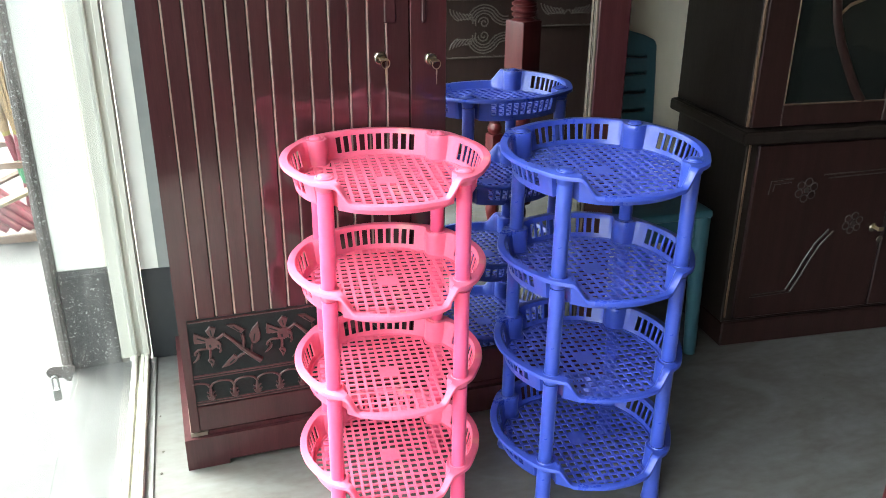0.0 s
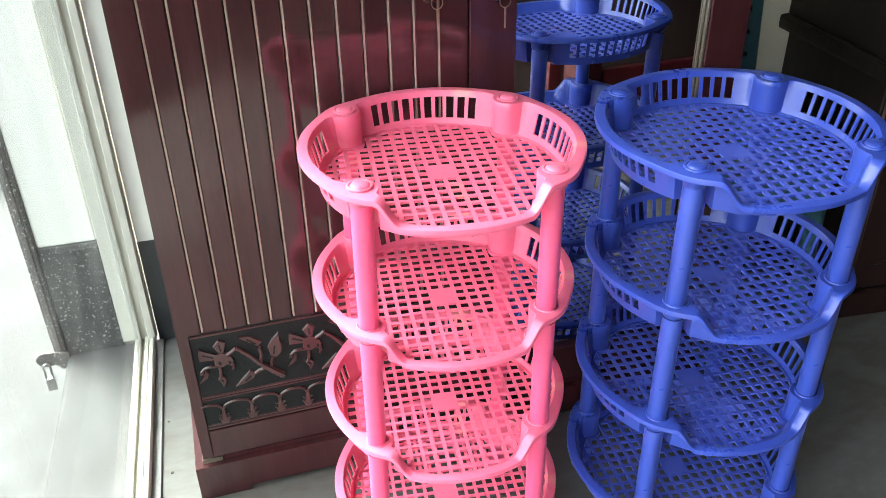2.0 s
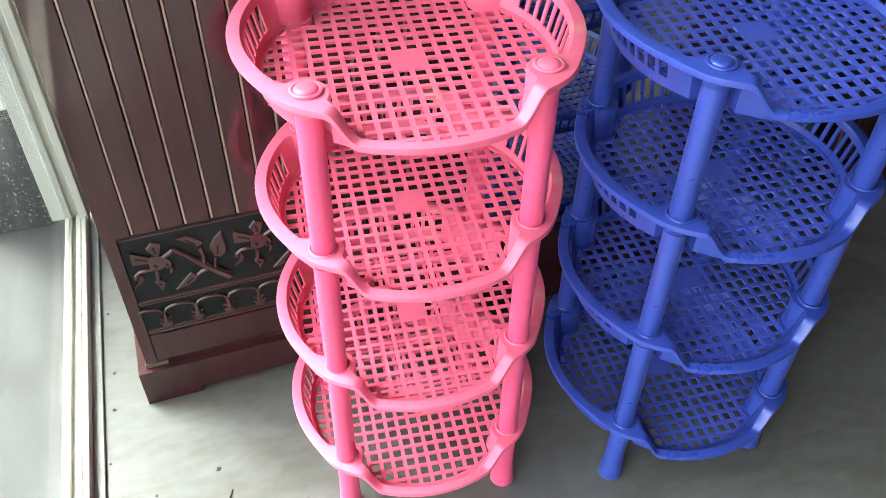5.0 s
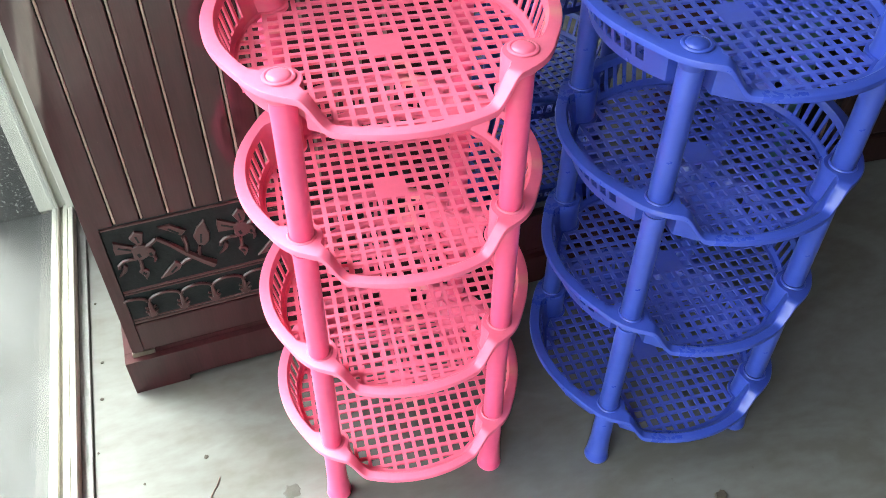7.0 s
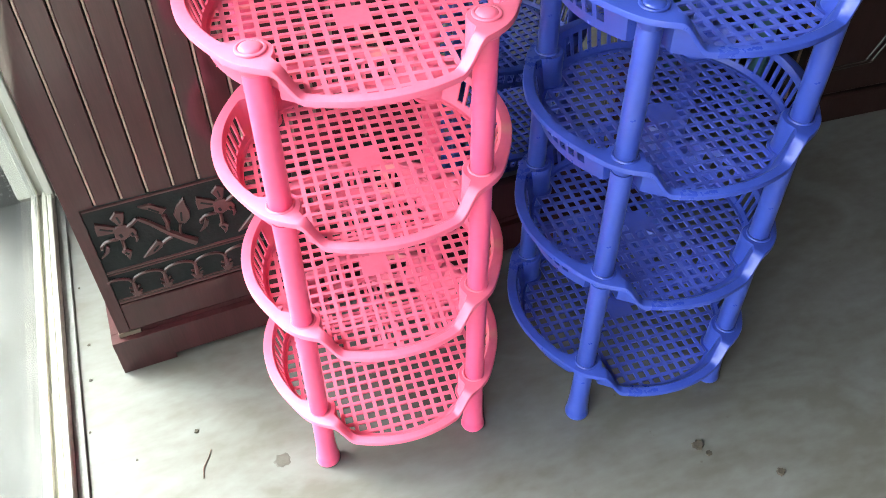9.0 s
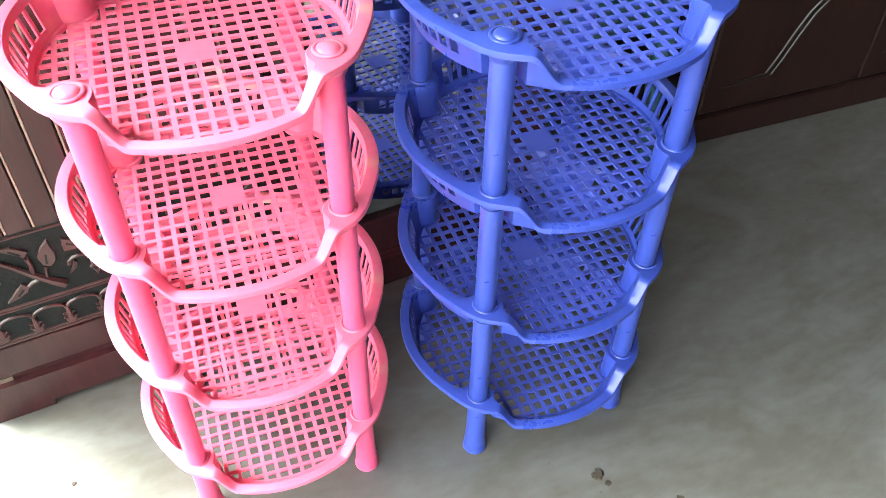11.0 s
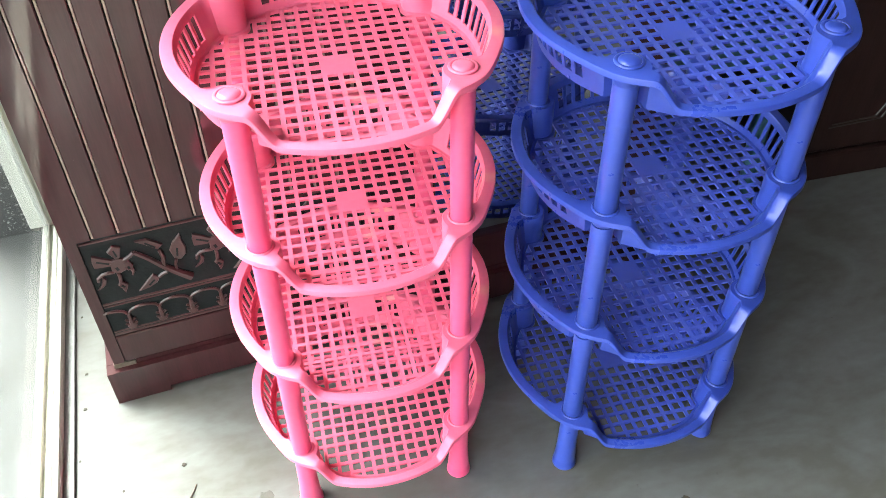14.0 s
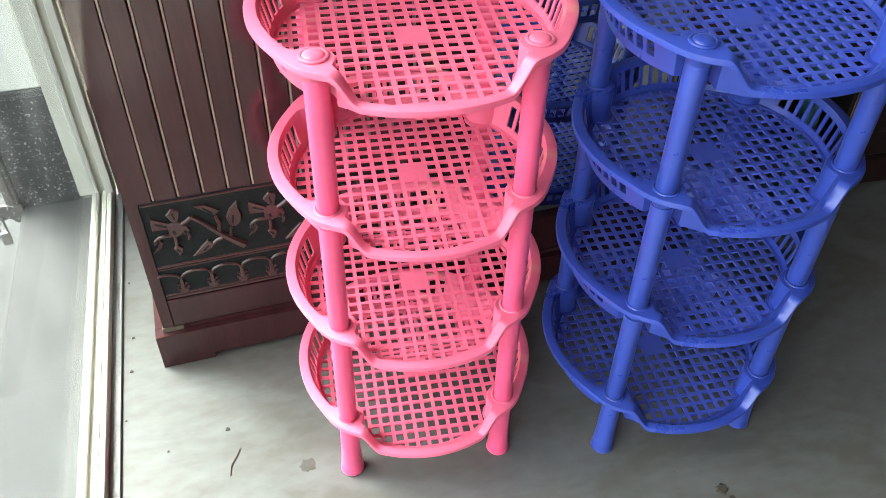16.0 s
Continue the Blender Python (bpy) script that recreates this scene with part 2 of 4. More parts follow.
# ---- building helpers ----
def part(name, bm, mat, parent=None, label="", smooth=None):
    """Links a bmesh as one mesh object, under a thing or a part where one is given. smooth: degrees under which edges are shaded round."""
    me = bpy.data.meshes.new(name)
    bmesh.ops.recalc_face_normals(bm, faces=bm.faces)
    bm.to_mesh(me)
    bm.free()
    for one in mat if isinstance(mat, (list, tuple)) else (mat,):
        me.materials.append(one)
    if smooth:
        me.polygons.foreach_set("use_smooth", [True] * len(me.polygons))
        me.set_sharp_from_angle(angle=radians(smooth))
    ob = new(name, me)
    if parent:
        ob.parent = parent
    if label:
        ob["label"] = label
    return ob


def thing(name, m, label, category, group="", kind=""):
    ob = new(name)
    ob.empty_display_size = 0.1
    ob.matrix_world = m
    return tagged(ob, label, category, group, kind)


def box(bm, x0, x1, y0, y1, z0, z1, bevel=0.0, segments=1):
    made = bmesh.ops.create_cube(bm, size=1.0)["verts"]
    bmesh.ops.transform(bm, verts=made, matrix=Matrix.Translation(((x0 + x1) / 2, (y0 + y1) / 2, (z0 + z1) / 2)) @ Matrix.Diagonal((x1 - x0, y1 - y0, z1 - z0, 1)))
    if bevel:
        edges = list({e for v in made for e in v.link_edges})
        bmesh.ops.bevel(bm, geom=edges, offset=bevel, segments=segments, profile=0.6, affect="EDGES")
    return bm


def boxed(*args, **kw):
    return box(bmesh.new(), *args, **kw)


def lathe(bm, profile, seg=24, m=None):
    """Turns a profile of (radius, height) round z."""
    m = m or Matrix()
    rings = []
    for r, z in profile:
        if r < 1e-6:
            rings.append([bm.verts.new(m @ Vector((0, 0, z)))])
        else:
            rings.append([bm.verts.new(m @ Vector((r * math.cos(2 * math.pi * k / seg), r * math.sin(2 * math.pi * k / seg), z))) for k in range(seg)])
    for a, b in zip(rings, rings[1:]):
        for k in range(seg):
            q = [a[k % len(a)], a[(k + 1) % len(a)], b[(k + 1) % len(b)], b[k % len(b)]]
            q = [v for n, v in enumerate(q) if v not in q[:n]]
            if len(q) > 2:
                bm.faces.new(q)
    for ring, flip in ((rings[0], True), (rings[-1], False)):
        if len(ring) > 2:
            bm.faces.new(ring[::-1] if flip else ring)
    return bm


def tube(bm, points, r, seg=8, closed=False, squash=1.0):
    """A rod along points; r may be one radius or one for each point."""
    pts = [Vector(p) for p in points]
    n = len(pts)
    radii = r if isinstance(r, (list, tuple)) else [r] * n
    rings, up = [], None
    for k, p in enumerate(pts):
        a, b = (pts[(k - 1) % n], pts[(k + 1) % n]) if closed else (pts[max(k - 1, 0)], pts[min(k + 1, n - 1)])
        d = (b - a).normalized()
        if up is None:
            up = Vector((0, -1, 0)) if abs(d.y) < 0.9 else Vector((0, 0, 1))
        side = d.cross(up).normalized()
        up = side.cross(d).normalized()
        rings.append([bm.verts.new(p + radii[k] * (math.cos(2 * math.pi * j / seg) * side + squash * math.sin(2 * math.pi * j / seg) * up)) for j in range(seg)])
    pairs = list(zip(rings, rings[1:])) + ([(rings[-1], rings[0])] if closed else [])
    for a, b in pairs:
        for j in range(seg):
            bm.faces.new((a[j], a[(j + 1) % seg], b[(j + 1) % seg], b[j]))
    if not closed:
        bm.faces.new(rings[0][::-1]), bm.faces.new(rings[-1])
    return bm


def slab(bm, outline, y0, y1, chamfer=0.0):
    """An outline in x and z, raised from y0 to y1 (y1 is the face towards the viewer), its rim chamfered."""
    cx, cz = sum(p[0] for p in outline) / len(outline), sum(p[1] for p in outline) / len(outline)
    back = [bm.verts.new((x, y0, z)) for x, z in outline]
    levels = [back, [bm.verts.new((x, y1 + (chamfer if y1 < y0 else -chamfer), z)) for x, z in outline]]
    if chamfer:
        k = []
        for x, z in outline:
            d = math.hypot(x - cx, z - cz) or 1
            f = max(0.0, 1 - chamfer / d)
            k.append(bm.verts.new((cx + (x - cx) * f, y1, cz + (z - cz) * f)))
        levels.append(k)
    for a, b in zip(levels, levels[1:]):
        for j in range(len(a)):
            bm.faces.new((a[j], a[(j + 1) % len(a)], b[(j + 1) % len(a)], b[j]))
    bm.faces.new(levels[-1]), bm.faces.new(back[::-1])
    return bm


def arc(cx, cz, r, a0, a1, n=10, rz=None):
    return [(cx + r * math.cos(radians(a0 + (a1 - a0) * k / n)), cz + (rz or r) * math.sin(radians(a0 + (a1 - a0) * k / n))) for k in range(n + 1)]


# The shop's own axes: u along the back wall, v into the room's depth, from the foot of the door jamb.
TURN = 21.5
SHOP = pose(-0.8354, 2.0575, 0, 0, 0, 19.4)


def at(u, v, z=0.0, rz=0.0):
    return SHOP @ pose(u, v, z, 0, 0, rz)


def structure(name, bm, mat, label, category, smooth=None):
    ob = part(name, bm, mat, smooth=smooth)
    ob.matrix_world = SHOP
    return tagged(ob, label, category, kind="structure")


# ---- the shell of the shop ----
ROOM_U, ROOM_V = 5.0, -5.0
bm = boxed(-0.052, ROOM_U, ROOM_V, 0.0, -0.12, 0.0)
structure("floor", bm, FLOOR_M, "grey polished cement floor with faint stains", "floor")
# Unseen ceiling, its dull colour chosen to weaken the bounce.
structure("ceiling", boxed(-0.3, ROOM_U + 0.15, ROOM_V - 0.15, 0.15, 2.95, 3.1), DIM_WALL, "unseen ceiling, coloured dull beige to cut bounced light", "ceiling")
structure("wall_back", boxed(0.0, ROOM_U + 0.15, -0.02, 0.15, -0.12, 2.95), WARM_LIT_WALL, "white wall behind the wardrobe, coloured cream for the warm indoor light", "wall")
# Thin added strip: the same wall, left white where daylight falls on it.
structure("wall_daylit_strip", boxed(0.0, 0.0455, -0.024, -0.0205, 0.2685, 2.94), WHITE_WALL, "white strip added on the wall by the glass for the daylight there", "wall")
structure("dado", boxed(0.0, 0.32, -0.026, -0.0205, 0.0, 0.268, bevel=0.002), BLACK_DADO, "black painted dado at the foot of the wall", "dado")
structure("wall_strip", boxed(0.046, 0.30, -0.024, -0.0205, 0.2685, 2.94), GREY_STRIP, "grey strip of wall beside the wardrobe", "wall")
# Unseen side and rear walls, coloured dull to hold down the fill light.
structure("wall_right", boxed(ROOM_U, ROOM_U + 0.15, ROOM_V - 0.15, -0.02, -0.12, 2.95), DIM_WALL, "unseen side wall, coloured dull beige to cut bounced light", "wall")
structure("wall_rear", boxed(0.0, ROOM_U, ROOM_V - 0.15, ROOM_V, -0.12, 2.95), DIM_WALL, "unseen rear wall, coloured dull beige to cut bounced light", "wall")
# Unseen wall, added to block daylight from farther along the front.
structure("wall_front", boxed(-0.075, 0.0, ROOM_V - 0.15, -2.5, -0.12, 2.95), DIM_WALL, "unseen dull beige wall past the glass, added to limit the daylight", "wall")
# Unseen wall; its low edge keeps sky light from reaching deep inside.
structure("wall_over_door", boxed(-0.075, 0.0, -2.4995, 0.15, 2.20, 2.95), WHITE_WALL, "unseen white wall strip above the glass front, limits the sky light", "wall")

# outside
bm = boxed(-60, 60, -60, 60, -0.6, -0.2)
structure("ground", bm, APRON_M, "pale sunlit concrete ground outside the shop", "ground")
structure("threshold", boxed(-0.205, -0.052, -2.5, -0.012, -0.2, -0.004, bevel=0.004), APRON_M, "concrete threshold slab under the glass front", "threshold")
structure("pillar", boxed(-0.203, -0.082, -0.012, 0.15, 0.279, 2.95, bevel=0.004), WHITE_WALL, "white painted pillar beside the glass front", "pillar")
structure("pillar_foot", boxed(-0.205, -0.080, -0.014, 0.152, -0.3, 0.279, bevel=0.004), SPECKLED, "spattered black paint on the foot of the pillar", "pillar foot")

# Added slab, never in view: it keeps high sky light off the doorway.
structure("shade_slab", boxed(-0.75, -0.0755, -6.0, 3.0, 2.96, 3.08), DIM_WALL, "unseen slab added over the shop front to cut the sky light", "roof")

# ---- the sliding glass front ----
front = thing("window_1", SHOP, "cream aluminium sliding glass front with dusty panes", "window", kind="structure")
bm = bmesh.new()
box(bm, -0.0500, -0.0072, -2.49, -0.012, -0.004, 0.016, bevel=0.001)
box(bm, -0.0495, -0.0360, -2.49, -0.035, 0.0161, 0.028, bevel=0.0015)
box(bm, -0.0280, -0.0190, -2.49, -0.035, 0.0161, 0.027, bevel=0.0015)
box(bm, -0.0170, -0.0075, -2.49, -0.035, 0.0161, 0.030, bevel=0.0015)
part("bottom_track", bm, ALU, front)
part("track_seal", boxed(-0.0070, 0.0105, -2.49, -0.03, 0.0, 0.007, bevel=0.001), ALU_DARK, front, "grey rubber seal along the track")
bm = bmesh.new()
box(bm, -0.078, -0.002, -0.034, -0.013, 0.0165, 2.1495, bevel=0.0015)
box(bm, -0.020, -0.004, -0.052, -0.034, 0.0165, 2.1495, bevel=0.0015)
box(bm, -0.050, -0.036, -0.046, -0.034, 0.0165, 2.1495, bevel=0.0015)
part("jamb", bm, ALU, front)
part("top_track", boxed(-0.075, -0.002, -2.49, -0.012, 2.15, 2.20, bevel=0.002), ALU, front)
part("pane", boxed(-0.042, -0.038, -1.45, -0.046, 0.0285, 2.1495), GLASS, front, "dusty clear glass pane")

bm = bmesh.new()
box(bm, -0.232, -0.207, -0.020, 0.030, -0.036, 2.95, bevel=0.002)
box(bm, -0.226, -0.213, -0.026, -0.020, -0.036, 2.95, bevel=0.002)
structure("shutter_guide", bm, STEEL_BLACK, "spattered black steel guide rail of the roller shutter", "rail")

# ---- things ----
RIM_R, FLOOR_DROP = 0.1895, 0.0500
POST = 0.1205
POST_R = POST * math.sqrt(2)
TIERS = [0.7495, 0.5448, 0.3413, 0.1378]
STEP = 0.9375
POST_ANGLES = (45, 135, 225, 315)


def angle_off(a, b):
    return (a - b + 180) % 360 - 180


def wall_radius(theta, plain, boss=0.0238):
    """Inner wall of a tray: a circle, let in round the four posts."""
    for a in POST_ANGLES:
        d = radians(angle_off(theta, a))
        s = POST_R * math.sin(d)
        if abs(s) < boss and abs(d) < 0.4:
            plain = min(plain, POST_R * math.cos(d) - math.sqrt(boss * boss - s * s))
        elif abs(s) < boss + 0.008 and abs(d) < 0.4:
            k = (abs(s) - boss) / 0.008
            plain = min(plain, plain * k + (1 - k) * min(plain, POST_R * math.cos(d)))
    return plain


def outer_radius(theta):
    return RIM_R + max(0.0055 * math.exp(-(angle_off(theta, a) / 10.0) ** 2) for a in POST_ANGLES)


def rim_height(theta):
    """How far the rim sits above the tray's floor: high all round, dipping to the lip in front."""
    off = abs(angle_off(theta, 270))
    k = min(1.0, max(0.0, (off - 24.5) / 10.0))
    k = k * k * (3 - 2 * k)
    return 0.019 + (FLOOR_DROP - 0.019) * k


def slotted(theta):
    """Whether a slot opens the wall there: ten slots behind and ten on each side."""
    for first in (62.8125, -27.1875, 152.8125):
        d = (theta - first) % 360
        if d < 5.625 * 10 and d % 5.625 < 3.75 - 1e-6:
            return True
    return False


def tray_shell():
    """Wall, flange, front lip and post bosses of one tray; z = 0 at the top of its floor."""
    bm = bmesh.new()
    n = int(360 / STEP)
    rings = []
    for k in range(n):
        th = k * STEP
        h, ro = rim_height(th), outer_radius(th)
        low = 1 - (h - 0.019) / (FLOOR_DROP - 0.019)
        rw = wall_radius(th, 0.1740 + 0.002 * low)
        rf = wall_radius(th, 0.1625 + 0.003 * low)
        mix_r = lambda z: rf + (rw - rf) * max(0.0, z) / h
        z1, z2 = h * 0.19, h * 0.82
        prof = [(rf - 0.0050, 0.0015), (rf - 0.0035, 0.0015), (rf - 0.001, 0.002), (mix_r(z1), z1), (mix_r(z2), z2), (rw, h - 0.0022), (rw + 0.0016, h),
                (ro - 0.0022, h), (ro - 0.0006, h - 0.0007), (ro, h - 0.0022), (ro, h - 0.0075), (ro - 0.0018, h - 0.0075), (ro - 0.0022, h - 0.0030), (rw + 0.003, h - 0.0028),
                (mix_r(z2) + 0.0025, z2), (mix_r(z1) + 0.0025, z1), (rf + 0.002, -0.004), (rf - 0.0050, -0.003)]
        c, s = math.cos(radians(th)), math.sin(radians(th))
        rings.append([bm.verts.new((r * c, r * s, z)) for r, z in prof])
    m = len(rings[0])
    inner, outer = 3, 14
    for k in range(n):
        a, b = rings[k], rings[(k + 1) % n]
        hole = slotted(k * STEP + STEP / 2)
        before, after = slotted(k * STEP - STEP / 2), slotted(k * STEP + 1.5 * STEP)
        for j in range(m):
            if hole and j in (inner, outer):
                continue
            bm.faces.new((a[j], a[(j + 1) % m], b[(j + 1) % m], b[j]))
        if hole:
            bm.faces.new((a[inner], b[inner], b[outer + 1], a[outer + 1]))
            bm.faces.new((a[inner + 1], a[outer], b[outer], b[inner + 1]))
            if not before:
                bm.faces.new((a[inner], a[outer + 1], a[outer], a[inner + 1]))
            if not after:
                bm.faces.new((b[inner], b[inner + 1], b[outer], b[outer + 1]))
    return bm


def tray_collar():
    """The socket under the rim that holds the end of a post."""
    d = FLOOR_DROP
    return lathe(bmesh.new(), [(0.0108, d - 0.0220), (0.0136, d - 0.0220), (0.0138, d - 0.0217), (0.0152, d - 0.0030), (0.0108, d - 0.0030)], 24)


def post_socket():
    """The low ring on a lower tray's rim, in which the post above it stands."""
    d = FLOOR_DROP
    bm = bmesh.new()
    prof = [(0.0148, d - 0.001), (0.0148, d + 0.0016), (0.0153, d + 0.0020), (0.0160, d + 0.0018), (0.0172, d + 0.0002), (0.0172, d - 0.001)]
    rings = [[bm.verts.new((r * math.cos(2 * math.pi * k / 24), r * math.sin(2 * math.pi * k / 24), z)) for k in range(24)] for r, z in prof]
    for a, b in zip(rings, rings[1:] + rings[:1]):
        for k in range(24):
            bm.faces.new((a[k], a[(k + 1) % 24], b[(k + 1) % 24], b[k]))
    return bm


PITCH_X, PITCH_Y, HOLE_X, HOLE_Y = 0.0177, 0.0184, 0.0121, 0.0130


def tray_lattice():
    """The pierced floor of a tray: a grid of square holes round a plain middle."""
    bm = bmesh.new()
    limit = 0.1450
    nx, ny = 9, 9
    xs = sorted({round(PITCH_X * (i + 0.5) + s * HOLE_X / 2, 6) for i in range(-nx, nx) for s in (-1, 1)})
    ys = sorted({round(PITCH_Y * (j + 0.5) + s * HOLE_Y / 2, 6) for j in range(-ny, ny) for s in (-1, 1)})
    grid = {}

    def vert(i, j, z):
        if (i, j, z) not in grid:
            grid[i, j, z] = bm.verts.new((xs[i], ys[j], z))
        return grid[i, j, z]

    solid = {}
    for i in range(len(xs) - 1):
        for j in range(len(ys) - 1):
            cx, cy = (xs[i] + xs[i + 1]) / 2, (ys[j] + ys[j + 1]) / 2
            r = math.hypot(cx, cy)
            hole = i % 2 == 0 and j % 2 == 0
            centre = abs(cx) < PITCH_X * 1.05 and abs(cy) < PITCH_Y * 1.05
            reach = min(limit + 0.0165, wall_radius(math.degrees(math.atan2(cy, cx)), 0.1625) - 0.0020)
            solid[i, j] = r < reach and (not hole or centre)
    for (i, j), full in solid.items():
        if not full:
            continue
        for z in (0.0008, -0.0024):
            q = [vert(i, j, z), vert(i + 1, j, z), vert(i + 1, j + 1, z), vert(i, j + 1, z)]
            bm.faces.new(q if z > 0 else q[::-1])
        for di, dj, e in ((-1, 0, ((i, j), (i, j + 1))), (1, 0, ((i + 1, j), (i + 1, j + 1))), (0, -1, ((i, j), (i + 1, j))), (0, 1, ((i, j + 1), (i + 1, j + 1)))):
            if not solid.get((i + di, j + dj), False):
                (a, b) = e
                bm.faces.new((vert(*a, 0.0008), vert(*b, 0.0008), vert(*b, -0.0024), vert(*a, -0.0024)))
    return bm


def plastic_rack(m, plastic, floor_plastic, post_plastic, label, sag=(0.0, 0.0), droop=0.0, widths=(1.012, 1.0, 0.99, 0.99)):
    """Four trays on posts; sag: degrees by which the top tray tips to its front and side; droop: the side tip of the two lowest."""
    rack = thing("plastic_rack", m, label, "rack", "plastic racks")
    shell = lattice = pipe = cap = socket = None
    for k, top in enumerate(TIERS):
        z = top - FLOOR_DROP
        if shell is None:
            tray = part("tray", tray_shell(), plastic, rack, smooth=38)
            shell = tray.data
            floor_ob = part("tray_floor", tray_lattice(), floor_plastic, tray)
            lattice = floor_ob.data
        else:
            tray, floor_ob = new("tray", shell), new("tray_floor", lattice)
            tray.parent, floor_ob.parent = rack, tray
        wide = widths[k]
        tray.location, tray.scale = (0, 0, z), (wide, wide, 1)
        if k == 0:
            tray.rotation_euler = (radians(sag[0]), radians(sag[1]), 0)
        elif k > 1:
            tray.rotation_euler.y = radians(droop)
            tray.location.z -= 0.0014
        for a in POST_ANGLES:
            x, y = POST_R * math.cos(radians(a)), POST_R * math.sin(radians(a))
            if k == 0 and a == 45:
                collar = part("collar", tray_collar(), plastic, tray, smooth=40)
                collar_mesh = collar.data
            else:
                collar = new("collar", collar_mesh)
                collar.parent = tray
            collar.location = (x, y, 0)
            if k > 0:
                if socket is None:
                    ring = part("socket", post_socket(), plastic, tray, smooth=50)
                    socket = ring.data
                else:
                    ring = new("socket", socket)
                    ring.parent = tray
                ring.location = (x, y, 0)
            if k < 3:
                if pipe is None:
                    low, high, joint = TIERS[1] - FLOOR_DROP + 0.012, TIERS[0], TIERS[1] + 0.0004
                    prof = [(0.0100, low), (0.0100, joint), (0.0136, joint + 0.0001), (0.0140, joint + 0.0008), (0.0141, high - 0.0238), (0.0139, high - 0.0236), (0.0100, high - 0.0236), (0.0100, high - 0.0035)]
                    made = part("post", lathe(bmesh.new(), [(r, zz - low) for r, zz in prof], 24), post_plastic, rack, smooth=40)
                    pipe, base = made.data, low
                else:
                    made = new("post", pipe)
                    made.parent = rack
                made.location = (x, y, base - (TIERS[0] - top))
            else:
                high = top - 0.012
                prof = [(0.0180, 0.0), (0.0190, 0.002), (0.0188, 0.005), (0.0178, 0.012), (0.0170, 0.014), (0.0168, 0.022), (0.0152, 0.050), (0.0142, high)]
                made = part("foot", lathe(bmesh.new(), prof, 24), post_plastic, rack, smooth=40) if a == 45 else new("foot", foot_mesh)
                foot_mesh = made.data
                made.parent = rack
                made.location = (x, y, 0)
            if k == 0:
                if cap is None:
                    prof = [(0.0166, 0.0), (0.0166, 0.0012), (0.0158, 0.0021), (0.0136, 0.0022), (0.0128, 0.0012), (0.0121, 0.0012), (0.0115, 0.0027), (0.0085, 0.0042), (0.0045, 0.0049), (0.0, 0.0050)]
                    made = part("cap", lathe(bmesh.new(), prof, 28), plastic, rack, smooth=50)
                    cap = made.data
                else:
                    made = new("cap", cap)
                    made.parent = rack
                made.location = (x, y, top + 0.0008 + y * math.tan(radians(sag[0])) - x * math.tan(radians(sag[1])))
                made.rotation_euler = (radians(sag[0]), radians(sag[1]), 0)
    return rack


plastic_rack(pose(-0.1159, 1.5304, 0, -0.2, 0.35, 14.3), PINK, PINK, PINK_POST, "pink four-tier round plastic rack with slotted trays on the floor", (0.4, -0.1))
plastic_rack(pose(0.2873, 1.6134, 0, 0.05, 0.35, 16.5) @ Matrix.Diagonal((1.018, 1.018, 1.003, 1)), BLUE, BLUE_DUST_LIT, BLUE_POST, "blue four-tier round plastic rack with slotted trays on the floor", (1.35, -0.85), 0.85, (1.012, 1.0, 1.0, 1.004))

# ---- wardrobe with a mirror door ----
W = pose(-0.555, 1.575, 0, 0, 0, TURN)
GROOVES = [0.0357 + 0.0380 * k for k in range(12)]
wardrobe = thing("wardrobe", W, "dark mahogany varnished wardrobe with grooved door and mirror door", "wardrobe")
W_TOP, W_RIGHT, W_DEEP = 1.98, 1.000, 0.49
bm = bmesh.new()
box(bm, -0.004, 0.014, 0.0225, W_DEEP, 0.088, W_TOP, bevel=0.002)
box(bm, W_RIGHT - 0.018, W_RIGHT, 0.0225, W_DEEP, 0.088, W_TOP, bevel=0.002)
box(bm, 0.0145, W_RIGHT - 0.0185, 0.0235, 0.036, 0.090, W_TOP - 0.002)
box(bm, 0.0145, W_RIGHT - 0.0185, W_DEEP - 0.012, W_DEEP - 0.002, 0.090, W_TOP - 0.002)
box(bm, 0.0145, W_RIGHT - 0.0185, 0.037, W_DEEP - 0.013, 0.090, 0.108)
part("body", bm, WOOD, wardrobe)
part("cornice", boxed(-0.03, W_RIGHT + 0.025, -0.03, W_DEEP, W_TOP + 0.001, W_TOP + 0.05, bevel=0.008, segments=2), WOOD, wardrobe)
bm = bmesh.new()
slab(bm, [(-0.020, 0.0), (0.071, 0.0), (0.071, 0.012), (W_RIGHT - 0.075, 0.012), (W_RIGHT - 0.075, 0.0), (W_RIGHT + 0.015, 0.0), (W_RIGHT + 0.015, 0.078), (-0.020, 0.078)], 0.014, -0.008)
box(bm, -0.020, -0.002, 0.0145, W_DEEP, 0.0, 0.078, bevel=0.001)
box(bm, W_RIGHT - 0.003, W_RIGHT + 0.015, 0.0145, W_DEEP, 0.0, 0.078, bevel=0.001)
part("plinth", bm, WOOD, wardrobe)
part("gap_board", boxed(0.032, W_RIGHT + 0.010, 0.004, W_DEEP - 0.02, 0.0785, 0.0875), WOOD, wardrobe, "dark gap under the body")
bm = boxed(-0.006, 0.030, 0.002, W_DEEP - 0.02, 0.0785, 0.0875)
part("foot_packing", bm, BEAD, wardrobe, "thin packing strip between plinth and body")

# grooved left door: planks above, carved panel below
door = part("door", boxed(0.0, 0.501, 0.012, 0.022, 0.092, W_TOP - 0.004), BLACK_PANEL, wardrobe)
edges = [-0.004] + GROOVES + [0.502]
